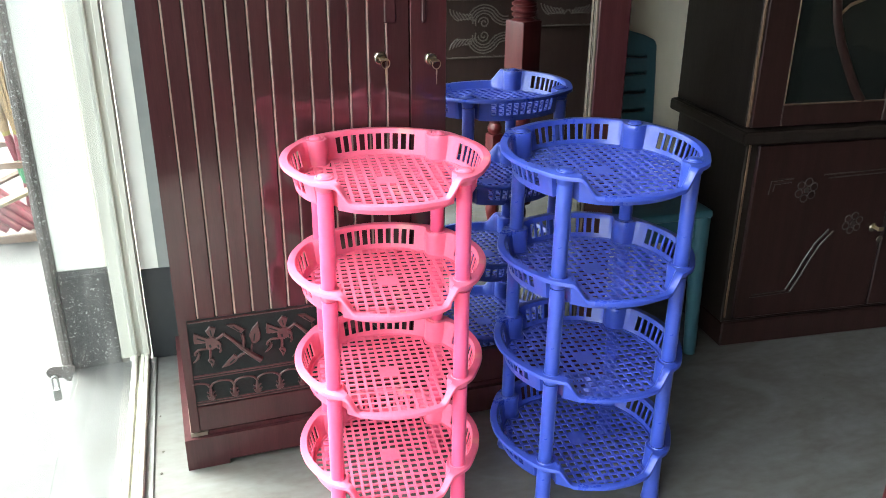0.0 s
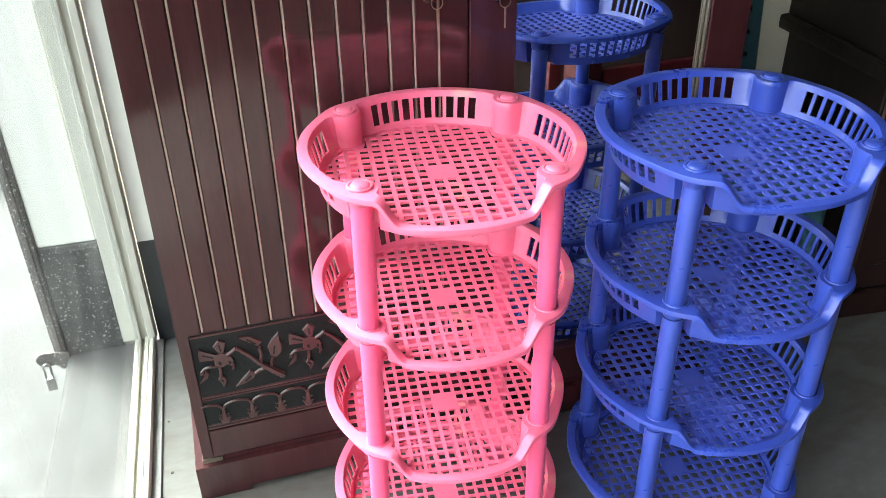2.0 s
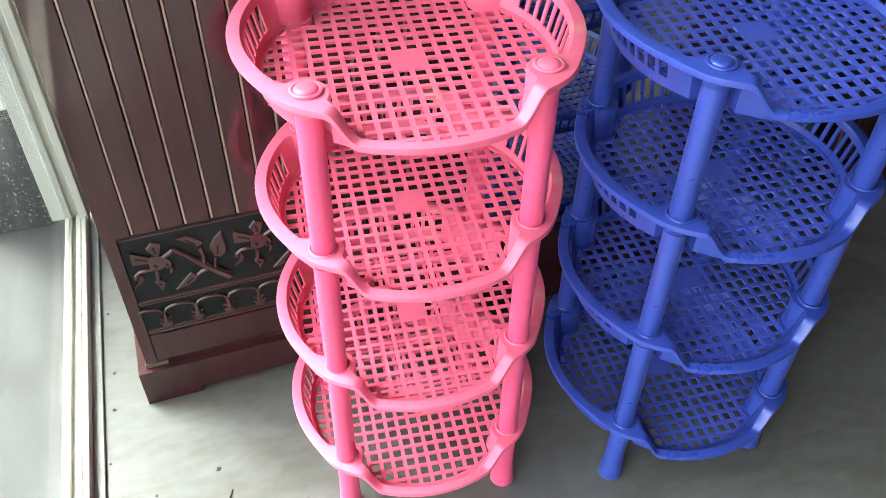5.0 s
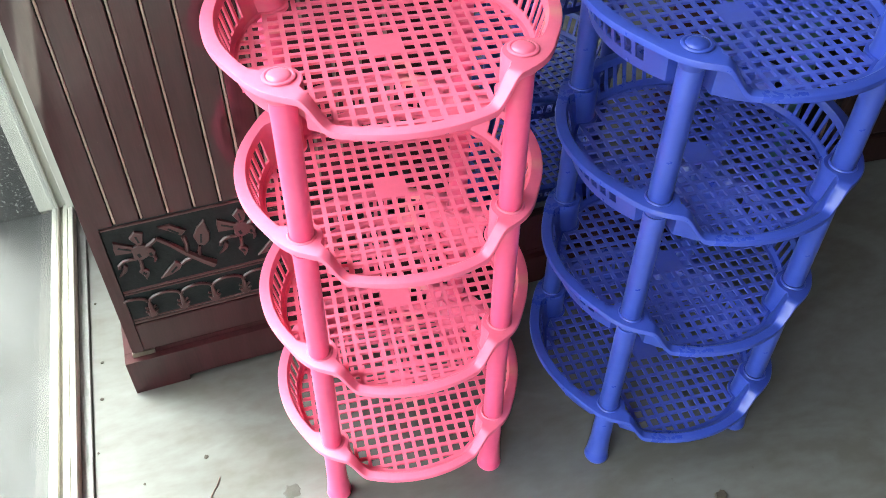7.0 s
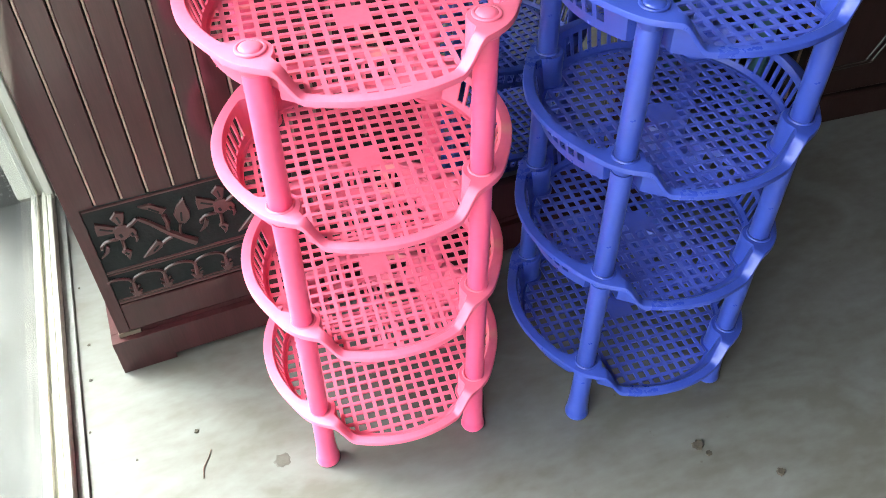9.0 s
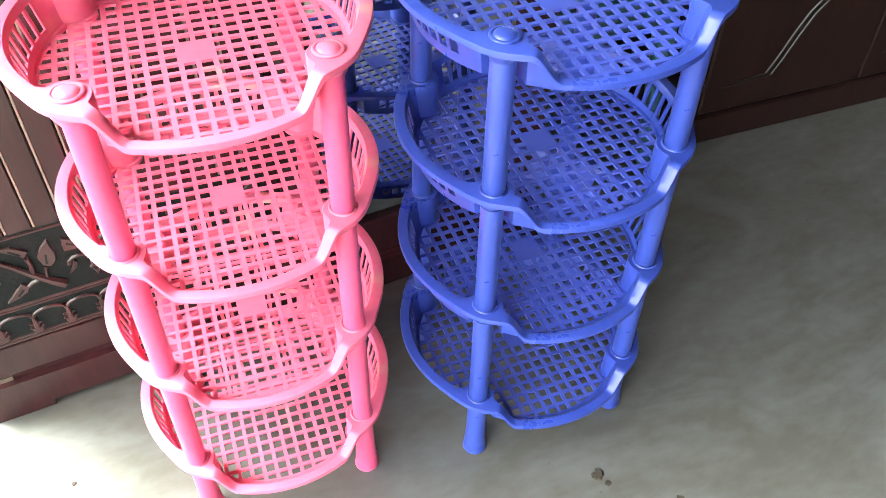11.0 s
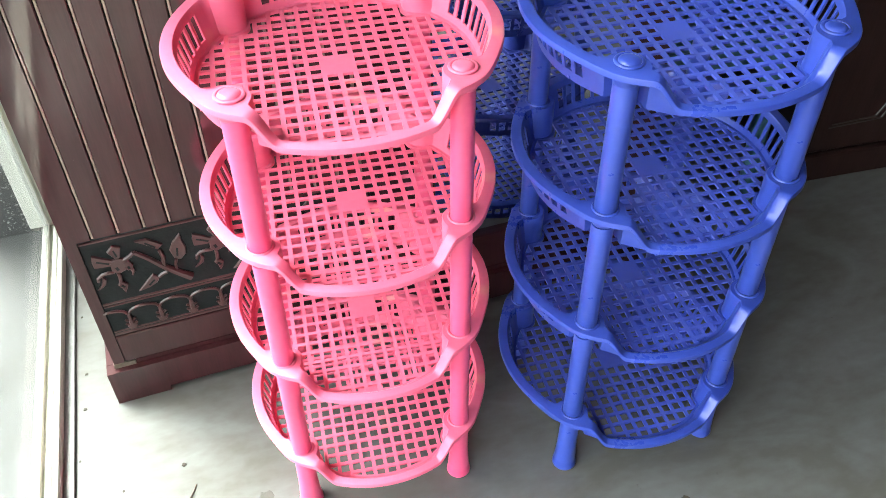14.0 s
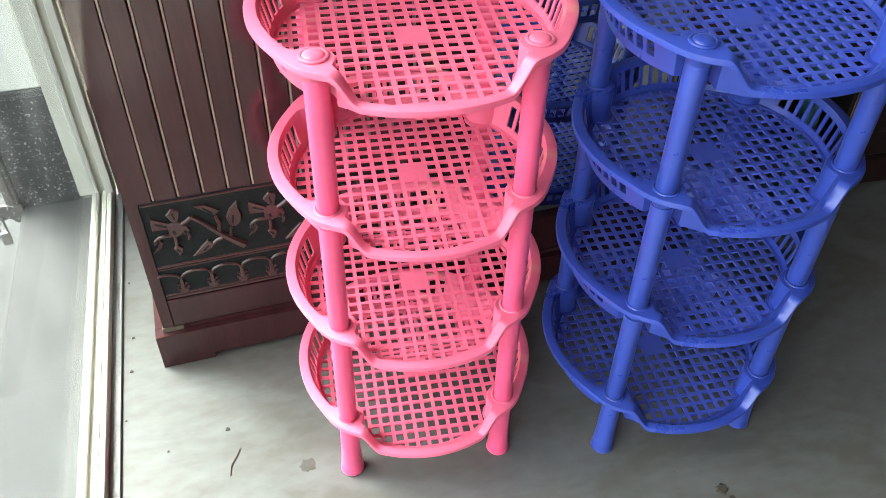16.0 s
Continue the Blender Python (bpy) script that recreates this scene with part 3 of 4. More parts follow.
for k, (a, b) in enumerate(zip(edges, edges[1:])):
    left, right, top = a + (0.0041 if k else 0.0), b - 0.0010, W_TOP - 0.004
    if k == 0:
        part("plank", slab(bmesh.new(), [(left, 0.0915), (0.0140, 0.0915), (0.0140, 0.3660), (right, 0.3660), (right, top), (left, top)], 0.0118, 0.0), WOOD, door)
    elif k == len(GROOVES):
        part("plank", slab(bmesh.new(), [(0.484, 0.0915), (right, 0.0915), (right, top), (left, top), (left, 0.3660), (0.484, 0.3660)], 0.0118, 0.0), WOOD, door)
    else:
        part("plank", boxed(left, right, 0.0, 0.0118, 0.3660, top, bevel=0.0012), WOOD, door)
    # Strip added for the bright reflection along the groove's right flank.
    if k:
        part("groove_glint", boxed(a + 0.0008, a + 0.0040, 0.0003, 0.0117, 0.3675, W_TOP - 0.006, bevel=0.0006), GROOVE_GLINT, door, "pale strip in the groove, the window's glint put into its colour")
part("bottom_rail", boxed(0.0145, 0.4835, 0.0, 0.0118, 0.0915, 0.1535, bevel=0.0015), WOOD, door)
bm = bmesh.new()
box(bm, 0.0145, 0.4835, 0.0035, 0.0118, 0.1540, 0.3650)
part("carved_panel", bm, BLACK_PANEL, door, "black ground of the carved panel")
bm = bmesh.new()
for z, h in ((0.1580, 0.004), (0.1640, 0.0028), (0.2225, 0.0028), (0.2285, 0.004), (0.3590, 0.004)):
    tube(bm, [(0.0155, 0.0035, z), (0.483, 0.0035, z)], h * 0.62, 6)
part("panel_moulding", bm, CARVED, door, smooth=40)


def relief(bm, outline, top=-0.0008):
    """A flat piece of the relief, with a chamfered rim."""
    return slab(bm, outline, 0.0034, top, 0.0014)


def ridge(bm, points, r):
    return tube(bm, [(x, 0.0010, z) for x, z in points], r, 6)


def carved(name, bm, cuts, label):
    """A raised ornament, with short cuts in it that show the black ground."""
    split = len(bm.faces)
    for (x0, z0), (x1, z1), w in cuts:
        d = math.hypot(x1 - x0, z1 - z0)
        nx, nz = -(z1 - z0) / d * w, (x1 - x0) / d * w
        slab(bm, [(x0 - nx, z0 - nz), (x1 - nx, z1 - nz), (x1 + nx, z1 + nz), (x0 + nx, z0 + nz)], 0.0, -0.0013)
    bm.faces.ensure_lookup_table()
    for f in list(bm.faces)[split:]:
        f.material_index = 1
    ob = part(name, bm, CARVED, door, label, smooth=30)
    ob.data.materials.append(BLACK_PANEL)
    return ob


def carved_flower(x, z):
    """A flower of blunt petals round a pierced heart, with a tendril and a hanging bud."""
    at_ = lambda *pts: [(x + a, z + b) for a, b in pts]
    bm = bmesh.new()
    relief(bm, at_((-0.006, 0.015), (-0.032, 0.031), (-0.0345, 0.018), (-0.034, 0.006), (-0.008, 0.004)))
    relief(bm, at_((0.000, 0.015), (-0.009, 0.032), (0.001, 0.043), (0.013, 0.037), (0.007, 0.016)), -0.0007)
    relief(bm, at_((-0.010, 0.013), (0.003, 0.017), (0.012, 0.013), (0.010, -0.010), (0.000, -0.014), (-0.011, -0.010)), -0.0010)
    relief(bm, at_((0.009, 0.009), (0.018, 0.006), (0.022, -0.003), (0.019, -0.012), (0.013, -0.013), (0.008, -0.006)), -0.0006)
    ridge(bm, at_((0.018, -0.010), (0.019, -0.018), (0.016, -0.024)), [0.0030, 0.0026, 0.0016])
    ridge(bm, at_((0.010, 0.009), (0.020, 0.014), (0.028, 0.0205)), 0.0036)
    ridge(bm, at_((-0.008, -0.010), (-0.018, -0.009), (-0.027, -0.010), (-0.034, -0.016), (-0.035, -0.022)), 0.0030)
    relief(bm, at_((-0.027, -0.015), (-0.023, -0.021), (-0.026, -0.031), (-0.034, -0.037), (-0.041, -0.040), (-0.033, -0.030), (-0.030, -0.022)), -0.0006)
    ridge(bm, at_((-0.003, -0.012), (-0.003, -0.022), (-0.004, -0.032)), 0.0030)
    relief(bm, at_((-0.010, -0.038), (-0.006, -0.033), (0.000, -0.034), (0.005, -0.040), (0.002, -0.049), (-0.003, -0.057), (-0.005, -0.047)), -0.0007)
    cuts = [((x - 0.028, z + 0.019), (x - 0.011, z + 0.010), 0.0014), ((x + 0.001, z + 0.034), (x + 0.003, z + 0.021), 0.0013), ((x - 0.003, z + 0.000), (x - 0.001, z - 0.007), 0.0022),
            ((x + 0.014, z - 0.003), (x + 0.015, z - 0.009), 0.0018), ((x - 0.005, z - 0.039), (x - 0.001, z - 0.044), 0.0015)]
    return bm, cuts


def carved_branch(x, z):
    """A branch that thickens downwards, with a twig and three pierced leaves."""
    at_ = lambda *pts: [(x + a, z + b) for a, b in pts]
    bm = bmesh.new()
    ridge(bm, at_((0.028, 0.0205), (0.045, 0.003), (0.064, -0.021), (0.086, -0.043), (0.101, -0.056)), [0.0036, 0.0042, 0.0052, 0.0064, 0.0076])
    ridge(bm, at_((0.065, -0.021), (0.068, -0.004), (0.066, 0.013)), 0.0036)
    relief(bm, at_((0.034, 0.041), (0.052, 0.041), (0.073, 0.024), (0.064, 0.016), (0.049, 0.029)))
    relief(bm, at_((0.101, 0.037), (0.088, 0.024), (0.080, 0.008), (0.084, -0.010), (0.093, -0.014), (0.102, -0.006), (0.105, 0.008), (0.102, 0.022)), -0.0010)
    ridge(bm, at_((0.086, -0.012), (0.083, -0.022), (0.082, -0.034)), 0.0024)
    ridge(bm, at_((0.068, -0.034), (0.060, -0.036), (0.053, -0.041)), 0.0032)
    relief(bm, at_((0.045, -0.032), (0.033, -0.043), (0.017, -0.061), (0.034, -0.058), (0.048, -0.051), (0.054, -0.041)))
    cuts = [((x + 0.048, z + 0.035), (x + 0.061, z + 0.022), 0.0014), ((x + 0.092, z + 0.011), (x + 0.089, z - 0.006), 0.0015), ((x + 0.045, z - 0.043), (x + 0.035, z - 0.052), 0.0015)]
    return bm, cuts


def carved_arch(x, z, start=178):
    """One arch of the border and the knobbed bud on which its left end stands."""
    bm = bmesh.new()
    ridge(bm, arc(x + 0.0250, z, 0.0240, start, 2, 12, 0.0130), 0.0026)
    if start < 170:
        return bm, []
    ridge(bm, [(x, z), (x, z - 0.012), (x, z - 0.022)], [0.0022, 0.0042, 0.0046])
    for dz, w in ((-0.013, 0.0085), (-0.022, 0.0095)):
        for side in (-1, 1):
            ridge(bm, [(x + side * 0.003, z + dz - 0.002), (x + side * w, z + dz + 0.0015)], [0.0026, 0.0020])
    relief(bm, arc(x, z - 0.0265, 0.0080, 0, 330, 11, 0.0068), -0.0004)
    return bm, []


for k in range(3):
    carved("carved_flower", *carved_flower(0.0585 + 0.1515 * k, 0.3035), "brown carved flower")
    carved("carved_branch", *carved_branch(0.0585 + 0.1515 * k, 0.3035), "brown carved branch with leaves")
carved("carved_arch", *carved_arch(-0.0035, 0.1990, 116), "brown carved half arch")
for k in range(8):
    carved("carved_arch", *carved_arch(0.0475 + 0.0496 * k, 0.1990), "brown carved arch with bud")

# mirror door
mdoor = part("mirror_door", boxed(0.504, W_RIGHT, 0.014, 0.022, 0.092, W_TOP - 0.004), BLACK_PANEL, wardrobe)
part("stile", boxed(0.5045, 0.581, 0.0, 0.0138, 0.0915, W_TOP - 0.004, bevel=0.002), WOOD, mdoor)
part("stile", boxed(0.924, W_RIGHT, 0.0, 0.0138, 0.0915, W_TOP - 0.004, bevel=0.002), WOOD, mdoor)
part("bottom_rail", boxed(0.5815, 0.9235, 0.0, 0.0138, 0.0915, 0.176, bevel=0.002), WOOD, mdoor)
part("top_rail", boxed(0.5815, 0.9235, 0.0, 0.0138, 1.86, W_TOP - 0.004, bevel=0.002), WOOD, mdoor)
glass = part("mirror", boxed(0.582, 0.923, 0.0085, 0.0130, 0.1765, 1.8595), MIRROR, mdoor, "clear mirror pane")
glass.rotation_euler.x, glass.location.y = radians(0.22), 0.003
bm = bmesh.new()
box(bm, 0.9100, 0.9122, 0.0040, 0.0080, 0.1770, 1.859, bevel=0.0008)
box(bm, 0.9178, 0.9226, 0.0020, 0.0080, 0.1770, 1.859, bevel=0.001)
part("mirror_bead", bm, BEAD, mdoor, "pale bead along the mirror")


def cam_lock(parent, x, z):
    """A round furniture lock with its key and ring hanging in it."""
    turn = Matrix.Translation((x, 0.0, z)) @ pose(0, 0, 0, 90, 0, 0)
    part("lock", lathe(bmesh.new(), [(0.0125, 0.0), (0.0135, 0.002), (0.0130, 0.006), (0.0105, 0.0085), (0.0090, 0.0085), (0.0085, 0.0065), (0.0, 0.0065)], 24, turn), CHROME, parent, "round nickel lock", smooth=40)
    bm = bmesh.new()
    box(bm, x - 0.0040, x + 0.0040, -0.014, -0.0066, z - 0.0012, z + 0.0012, bevel=0.0004)
    box(bm, x - 0.0050, x + 0.0110, -0.022, -0.0142, z - 0.0028, z - 0.0002, bevel=0.0006)
    part("key", bm, BRASS, parent, "key in the lock")
    ring = [(x + 0.007 + 0.0085 * math.cos(radians(a)), -0.018, z - 0.0085 + 0.0095 * math.sin(radians(a))) for a in range(0, 360, 20)]
    part("key_ring", tube(bmesh.new(), ring, 0.0009, 6, closed=True), BRASS, parent, smooth=60)
    bm = bmesh.new()
    box(bm, x + 0.0055, x + 0.0085, -0.0195, -0.0182, z - 0.030, z - 0.0175, bevel=0.0004)
    box(bm, x + 0.0060, x + 0.0080, -0.0195, -0.0182, z - 0.049, z - 0.030, bevel=0.0003)
    part("spare_key", bm, BRASS, parent, "spare key hanging on the ring")


cam_lock(door, 0.4415, 0.886)
cam_lock(mdoor, 0.547, 0.879)
part("pull", boxed(0.4500, 0.4750, -0.006, -0.0005, 0.953, 1.35, bevel=0.003), WOOD, door, "long wooden door pull")
part("pull", boxed(0.5270, 0.5375, -0.006, -0.0005, 0.950, 1.35, bevel=0.003), WOOD, mdoor, "long wooden door pull")

# ---- dark display cabinet ----
C = pose(0.747, 2.200, 0, 0, 0, 15.6)
cabinet = thing("display_cabinet", C, "almost black stained wooden display cabinet with carved doors", "cabinet")
C_W, C_D = 1.30, 0.38
part("plinth", boxed(0.002, C_W, -0.006, C_D, 0.0, 0.074, bevel=0.004), FRONT_WOOD, cabinet)
bm = bmesh.new()
box(bm, 0.0, C_W - 0.002, 0.004, C_D, 0.0745, 0.600, bevel=0.003)
part("base_body", bm, DARK_WOOD, cabinet)
part("ledge", boxed(-0.034, C_W + 0.03, -0.034, C_D, 0.6005, 0.634, bevel=0.009, segments=2), DARK_WOOD, cabinet)
for x0, x1 in ((0.030, 0.457), (0.461, 0.888)):
    cdoor = part("door", boxed(x0, x1, -0.010, 0.0035, 0.088, 0.590, bevel=0.003), FRONT_WOOD, cabinet)
    a, b = x0 + 0.041, x1 - 0.013
    for p, q in (((a, 0.1510), (a + 0.128, 0.1565)), ((a + 0.006, 0.1585), (a + 0.112, 0.1640)), ((a + 0.006, 0.455), (a + 0.010, 0.492)), ((a + 0.010, 0.492), (a + 0.075, 0.496)),
                 ((a + 0.018, 0.462), (a + 0.021, 0.482)), ((a + 0.021, 0.482), (a + 0.070, 0.486)), ((a + 0.165, 0.500), (b, 0.505)), ((a + 0.180, 0.490), (b - 0.01, 0.495))):
        part("carved_line", tube(bmesh.new(), [(p[0], -0.010, p[1]), (q[0], -0.010, q[1])], 0.0019, 6), CARVED_DARK, cdoor)
    sweep = [(a + 0.109, 0.166), (a + 0.130, 0.205), (a + 0.152, 0.255), (a + 0.176, 0.300), (a + 0.211, 0.339)]
    for shift, r in ((0.0, 0.0032), (0.016, 0.0026)):
        part("carved_stem", tube(bmesh.new(), [(x + shift, -0.0105, z - 0.4 * shift) for x, z in sweep], r, 8), CARVED_DARK, cdoor, smooth=60)
    for fx, fz, fr in ((a + 0.119, 0.4595, 0.0135), (a + 0.284, 0.3525, 0.0125)):
        bm = bmesh.new()
        for t in range(6):
            px, pz = fx + 1.7 * fr * math.cos(radians(60 * t + 20)), fz + 1.7 * fr * math.sin(radians(60 * t + 20))
            tube(bm, [(px + fr * 0.8 * math.cos(radians(q)), -0.010, pz + fr * 0.8 * math.sin(radians(q))) for q in range(0, 360, 36)], 0.0017, 5, closed=True)
        slab(bm, arc(fx, fz, fr * 0.6, 0, 330, 10), -0.0098, -0.0125, 0.001)
        part("carved_rosette", bm, CARVED_DARK, cdoor, smooth=40)
    if x0 < 0.1:
        turn = Matrix.Translation((0.421, -0.010, 0.335)) @ pose(0, 0, 0, 90, 0, 0)
        part("lock", lathe(bmesh.new(), [(0.0125, 0.0), (0.0130, 0.004), (0.0095, 0.007), (0.0, 0.0065)], 20, turn), CHROME, cdoor, "round nickel lock", smooth=40)
        bm = bmesh.new()
        box(bm, 0.424, 0.426, -0.030, -0.0170, 0.331, 0.341)
        box(bm, 0.422, 0.440, -0.034, -0.0305, 0.330, 0.342, bevel=0.001)
        part("key", bm, BRASS, cdoor, "key in the lock")
        bm = bmesh.new()
        slab(bm, arc(0.434, 0.306, 0.010, 0, 330, 12), -0.031, -0.033, 0.0005)
        box(bm, 0.431, 0.437, -0.033, -0.031, 0.276, 0.297)
        part("spare_key", bm, CHROME, cdoor, "spare key hanging from the lock")
part("edge_bead", boxed(0.006, 0.012, -0.0005, 0.0035, 0.090, 0.592, bevel=0.001), WORN_EDGE, cabinet, "pale worn edge of the base")
part("side_board", boxed(-0.012, 0.008, 0.004, C_D, 0.6345, 1.95, bevel=0.002), DARK_WOOD, cabinet)
part("side_board", boxed(C_W - 0.02, C_W, 0.004, C_D, 0.6345, 1.95, bevel=0.002), DARK_WOOD, cabinet)
part("back_board", boxed(0.0085, C_W - 0.0205, C_D - 0.012, C_D, 0.6345, 1.95), DARK_WOOD, cabinet)
for z in (0.92, 1.30):
    part("shelf", boxed(0.0085, C_W - 0.0205, 0.03, C_D - 0.0125, z, z + 0.015), DARK_WOOD, cabinet)
part("cornice", boxed(-0.05, C_W + 0.04, -0.04, C_D, 1.9505, 2.02, bevel=0.012, segments=2), DARK_WOOD, cabinet)
part("edge_bead", boxed(-0.012, -0.006, -0.0030, 0.0035, 0.640, 1.948, bevel=0.001), WORN_EDGE, cabinet, "pale worn edge of the upper part")
for x0, x1 in ((-0.005, 0.457), (0.461, 0.923)):
    gdoor = part("glass_door", boxed(x0, x0 + 0.082, -0.012, 0.0035, 0.640, 1.945, bevel=0.002), FRONT_WOOD, cabinet)
    part("stile", boxed(x1 - 0.082, x1, -0.012, 0.0035, 0.640, 1.945, bevel=0.002), FRONT_WOOD, gdoor)
    part("rail", boxed(x0 + 0.0825, x1 - 0.0825, -0.012, 0.0035, 0.640, 0.694, bevel=0.002), FRONT_WOOD, gdoor)
    part("rail", boxed(x0 + 0.0825, x1 - 0.0825, -0.012, 0.0035, 1.885, 1.945, bevel=0.002), FRONT_WOOD, gdoor)
    part("pane", boxed(x0 + 0.0825, x1 - 0.0825, -0.003, 0.001, 0.6945, 1.8845), DARK_GLASS, gdoor, "dark cabinet glass")
    bm = bmesh.new()
    box(bm, x0 + 0.0826, x0 + 0.0852, -0.0122, -0.0035, 0.6946, 1.884, bevel=0.0008)
    box(bm, x0 + 0.0854, x1 - 0.0830, -0.0122, -0.0035, 0.6946, 0.6970, bevel=0.0008)
    part("pane_bead", bm, WORN_EDGE, gdoor, "worn bead round the glass")
    bm = tube(bmesh.new(), [(x0 + q, -0.006, z) for q, z in ((0.240, 1.30), (0.205, 1.20), (0.186, 1.10), (0.182, 1.02), (0.187, 0.95), (0.198, 0.90), (0.221, 0.843), (0.257, 0.777), (0.290, 0.722), (0.312, 0.694))], 0.0130, 8, squash=0.5)
    part("fretwork", bm, FRONT_WOOD, gdoor, smooth=50)
    bm = tube(bmesh.new(), [(x0 + q, -0.007, z) for q, z in ((0.204, 0.918), (0.225, 0.938), (0.262, 0.952), (0.330, 0.975))], 0.0045, 6, squash=0.6)
    part("fretwork", bm, WORN_EDGE, gdoor, "pale worn scroll of the fretwork", smooth=50)

# ---- teal chair between wardrobe and cabinet ----
chair = thing("plastic_chair", at(1.283, -0.24, 0, 0), "teal moulded plastic chair with slotted back against the wall", "chair")
bm = bmesh.new()
box(bm, -0.172, 0.172, -0.170, 0.150, 0.405, 0.428, bevel=0.010, segments=3)
part("seat", bm, TEAL, chair, smooth=50)


def chair_back():
    """A moulded back: one sheet with a curved top and six long sunk slots."""
    bm = bmesh.new()
    slots = [0.513 + 0.0515 * k for k in range(6)]
    zs = sorted([0.40, 0.46] + [z + d for z in slots for d in (0.0, 0.0105)] + [0.785, 0.797, 0.808, 0.817, 0.824, 0.828])
    xs = [-0.155, -0.148, -0.135, -0.122, -0.05, 0.0, 0.05, 0.122, 0.135, 0.148, 0.155]

    def place(x, z, front):
        half = 0.160 if z < 0.800 else 0.140 + 0.020 * math.sqrt(max(0.0, 1 - ((z - 0.800) / 0.0282) ** 2))
        lean = 0.130 + 0.10 * (z - 0.42) + 0.35 * x * x
        edge = 0.006 if abs(x) > 0.15 else 0.0
        crown = 1.5 * x * x * max(0.0, min(1.0, (z - 0.745) / 0.08))
        return (x / 0.155 * half, lean + (edge if front else 0.016 - edge * 0.5), z + 0.022 * max(0.0, min(1.0, (z - 0.78) / 0.04)) - crown)

    sheet = {f: [[bm.verts.new(place(x, z, f)) for x in xs] for z in zs] for f in (True, False)}
    hole = lambda r, c: 0 <= r < len(zs) - 1 and any(abs(zs[r] - z) < 1e-6 for z in slots) and 3 <= c <= 6
    for r in range(len(zs) - 1):
        for c in range(len(xs) - 1):
            dent = hole(r, c)
            for f in (True, False):
                q = sheet[f]
                if not (dent and f):
                    bm.faces.new((q[r][c], q[r][c + 1], q[r + 1][c + 1], q[r + 1][c]))
            for dr, dc, a, b in ((-1, 0, (r, c), (r, c + 1)), (1, 0, (r + 1, c), (r + 1, c + 1)), (0, -1, (r, c), (r + 1, c)), (0, 1, (r, c + 1), (r + 1, c + 1))):
                rr, cc = r + dr, c + dc
                outside = not (0 <= rr < len(zs) - 1 and 0 <= cc < len(xs) - 1)
                if outside or (dent and not hole(rr, cc)):
                    bm.faces.new((sheet[True][a[0]][a[1]], sheet[True][b[0]][b[1]], sheet[False][b[0]][b[1]], sheet[False][a[0]][a[1]]))
    return bm


part("backrest", chair_back(), TEAL, chair, smooth=50)
for x, y, dx, dy in ((-0.150, -0.145, -0.010, -0.015), (0.150, -0.145, 0.010, -0.015), (-0.160, 0.130, -0.02, 0.035), (0.160, 0.130, 0.02, 0.035)):
    bm = tube(bmesh.new(), [(x + dx, y + dy, 0.0), (x + dx * 0.5, y + dy * 0.5, 0.2), (x, y, 0.410)], [0.017, 0.021, 0.026], 8)
    part("leg", bm, TEAL, chair, smooth=60)
for s in (-1, 1):
    part("apron", boxed(s * 0.158 - 0.008, s * 0.158 + 0.008, -0.15, 0.13, 0.34, 0.406, bevel=0.003), TEAL, chair)
part("apron", boxed(-0.149, 0.149, -0.158, -0.146, 0.345, 0.406, bevel=0.003), TEAL, chair)

# ---- bed parts seen in the mirror ----
foot = thing("bed_footboard", pose(0.797, 1.216, 0, 0, 0, TURN), "dark red varnished bed footboard with turned posts", "bed part")


def turned_post():
    bm = bmesh.new()
    lathe(bm, [(0.022, 0.0), (0.026, 0.02), (0.020, 0.06), (0.026, 0.12), (0.036, 0.155), (0.038, 0.175), (0.034, 0.190), (0.028, 0.1985)], 24)
    box(bm, -0.038, 0.038, -0.038, 0.038, 0.199, 0.440, bevel=0.009, segments=2)
    lathe(bm, [(0.030, 0.4405), (0.038, 0.458), (0.041, 0.478), (0.034, 0.510), (0.024, 0.528), (0.034, 0.545), (0.038, 0.562), (0.030, 0.585)], 24)
    box(bm, -0.041, 0.041, -0.041, 0.041, 0.586, 0.814, bevel=0.008, segments=2)
    rings = [(0.037, 0.8145), (0.030, 0.820)]
    for k, r in enumerate((0.039, 0.041, 0.039, 0.035)):
        z = 0.829 + 0.0165 * k
        rings += [(r - 0.006, z - 0.006), (r, z - 0.002), (r, z + 0.003), (r - 0.006, z + 0.007)]
    rings += [(0.023, 0.894), (0.022, 0.916), (0.028, 0.946), (0.034, 0.981), (0.030, 1.021), (0.018, 1.051), (0.010, 1.066), (0.0, 1.071)]
    lathe(bm, rings, 28)
    return bm


p1 = part("turned_post", turned_post(), WOOD_RED, foot, smooth=40)
p1.rotation_euler.z = radians(-TURN)
p2 = new("turned_post", p1.data)
p2.parent, p2.location = foot, (1.5, 0, 0)
part("rail", boxed(0.048, 1.452, -0.014, 0.014, 0.27, 0.40, bevel=0.004), WOOD_RED, foot)
short = thing("bed_post", pose(0.89, 1.005, 0, 0, 0, 8), "short dark red turned bed post standing on the floor", "bed part")
bm = lathe(bmesh.new(), [(0.016, 0.0), (0.020, 0.015), (0.015, 0.045), (0.022, 0.075), (0.026, 0.100), (0.022, 0.125), (0.016, 0.1345)], 20)
box(bm, -0.024, 0.024, -0.024, 0.024, 0.135, 0.385, bevel=0.005, segments=2)
lathe(bm, [(0.018, 0.3855), (0.024, 0.395), (0.026, 0.408), (0.018, 0.424), (0.022, 0.436), (0.024, 0.448), (0.016, 0.466), (0.010, 0.478), (0.0, 0.482)], 20)
part("post", bm, WOOD_RED, short, smooth=40)
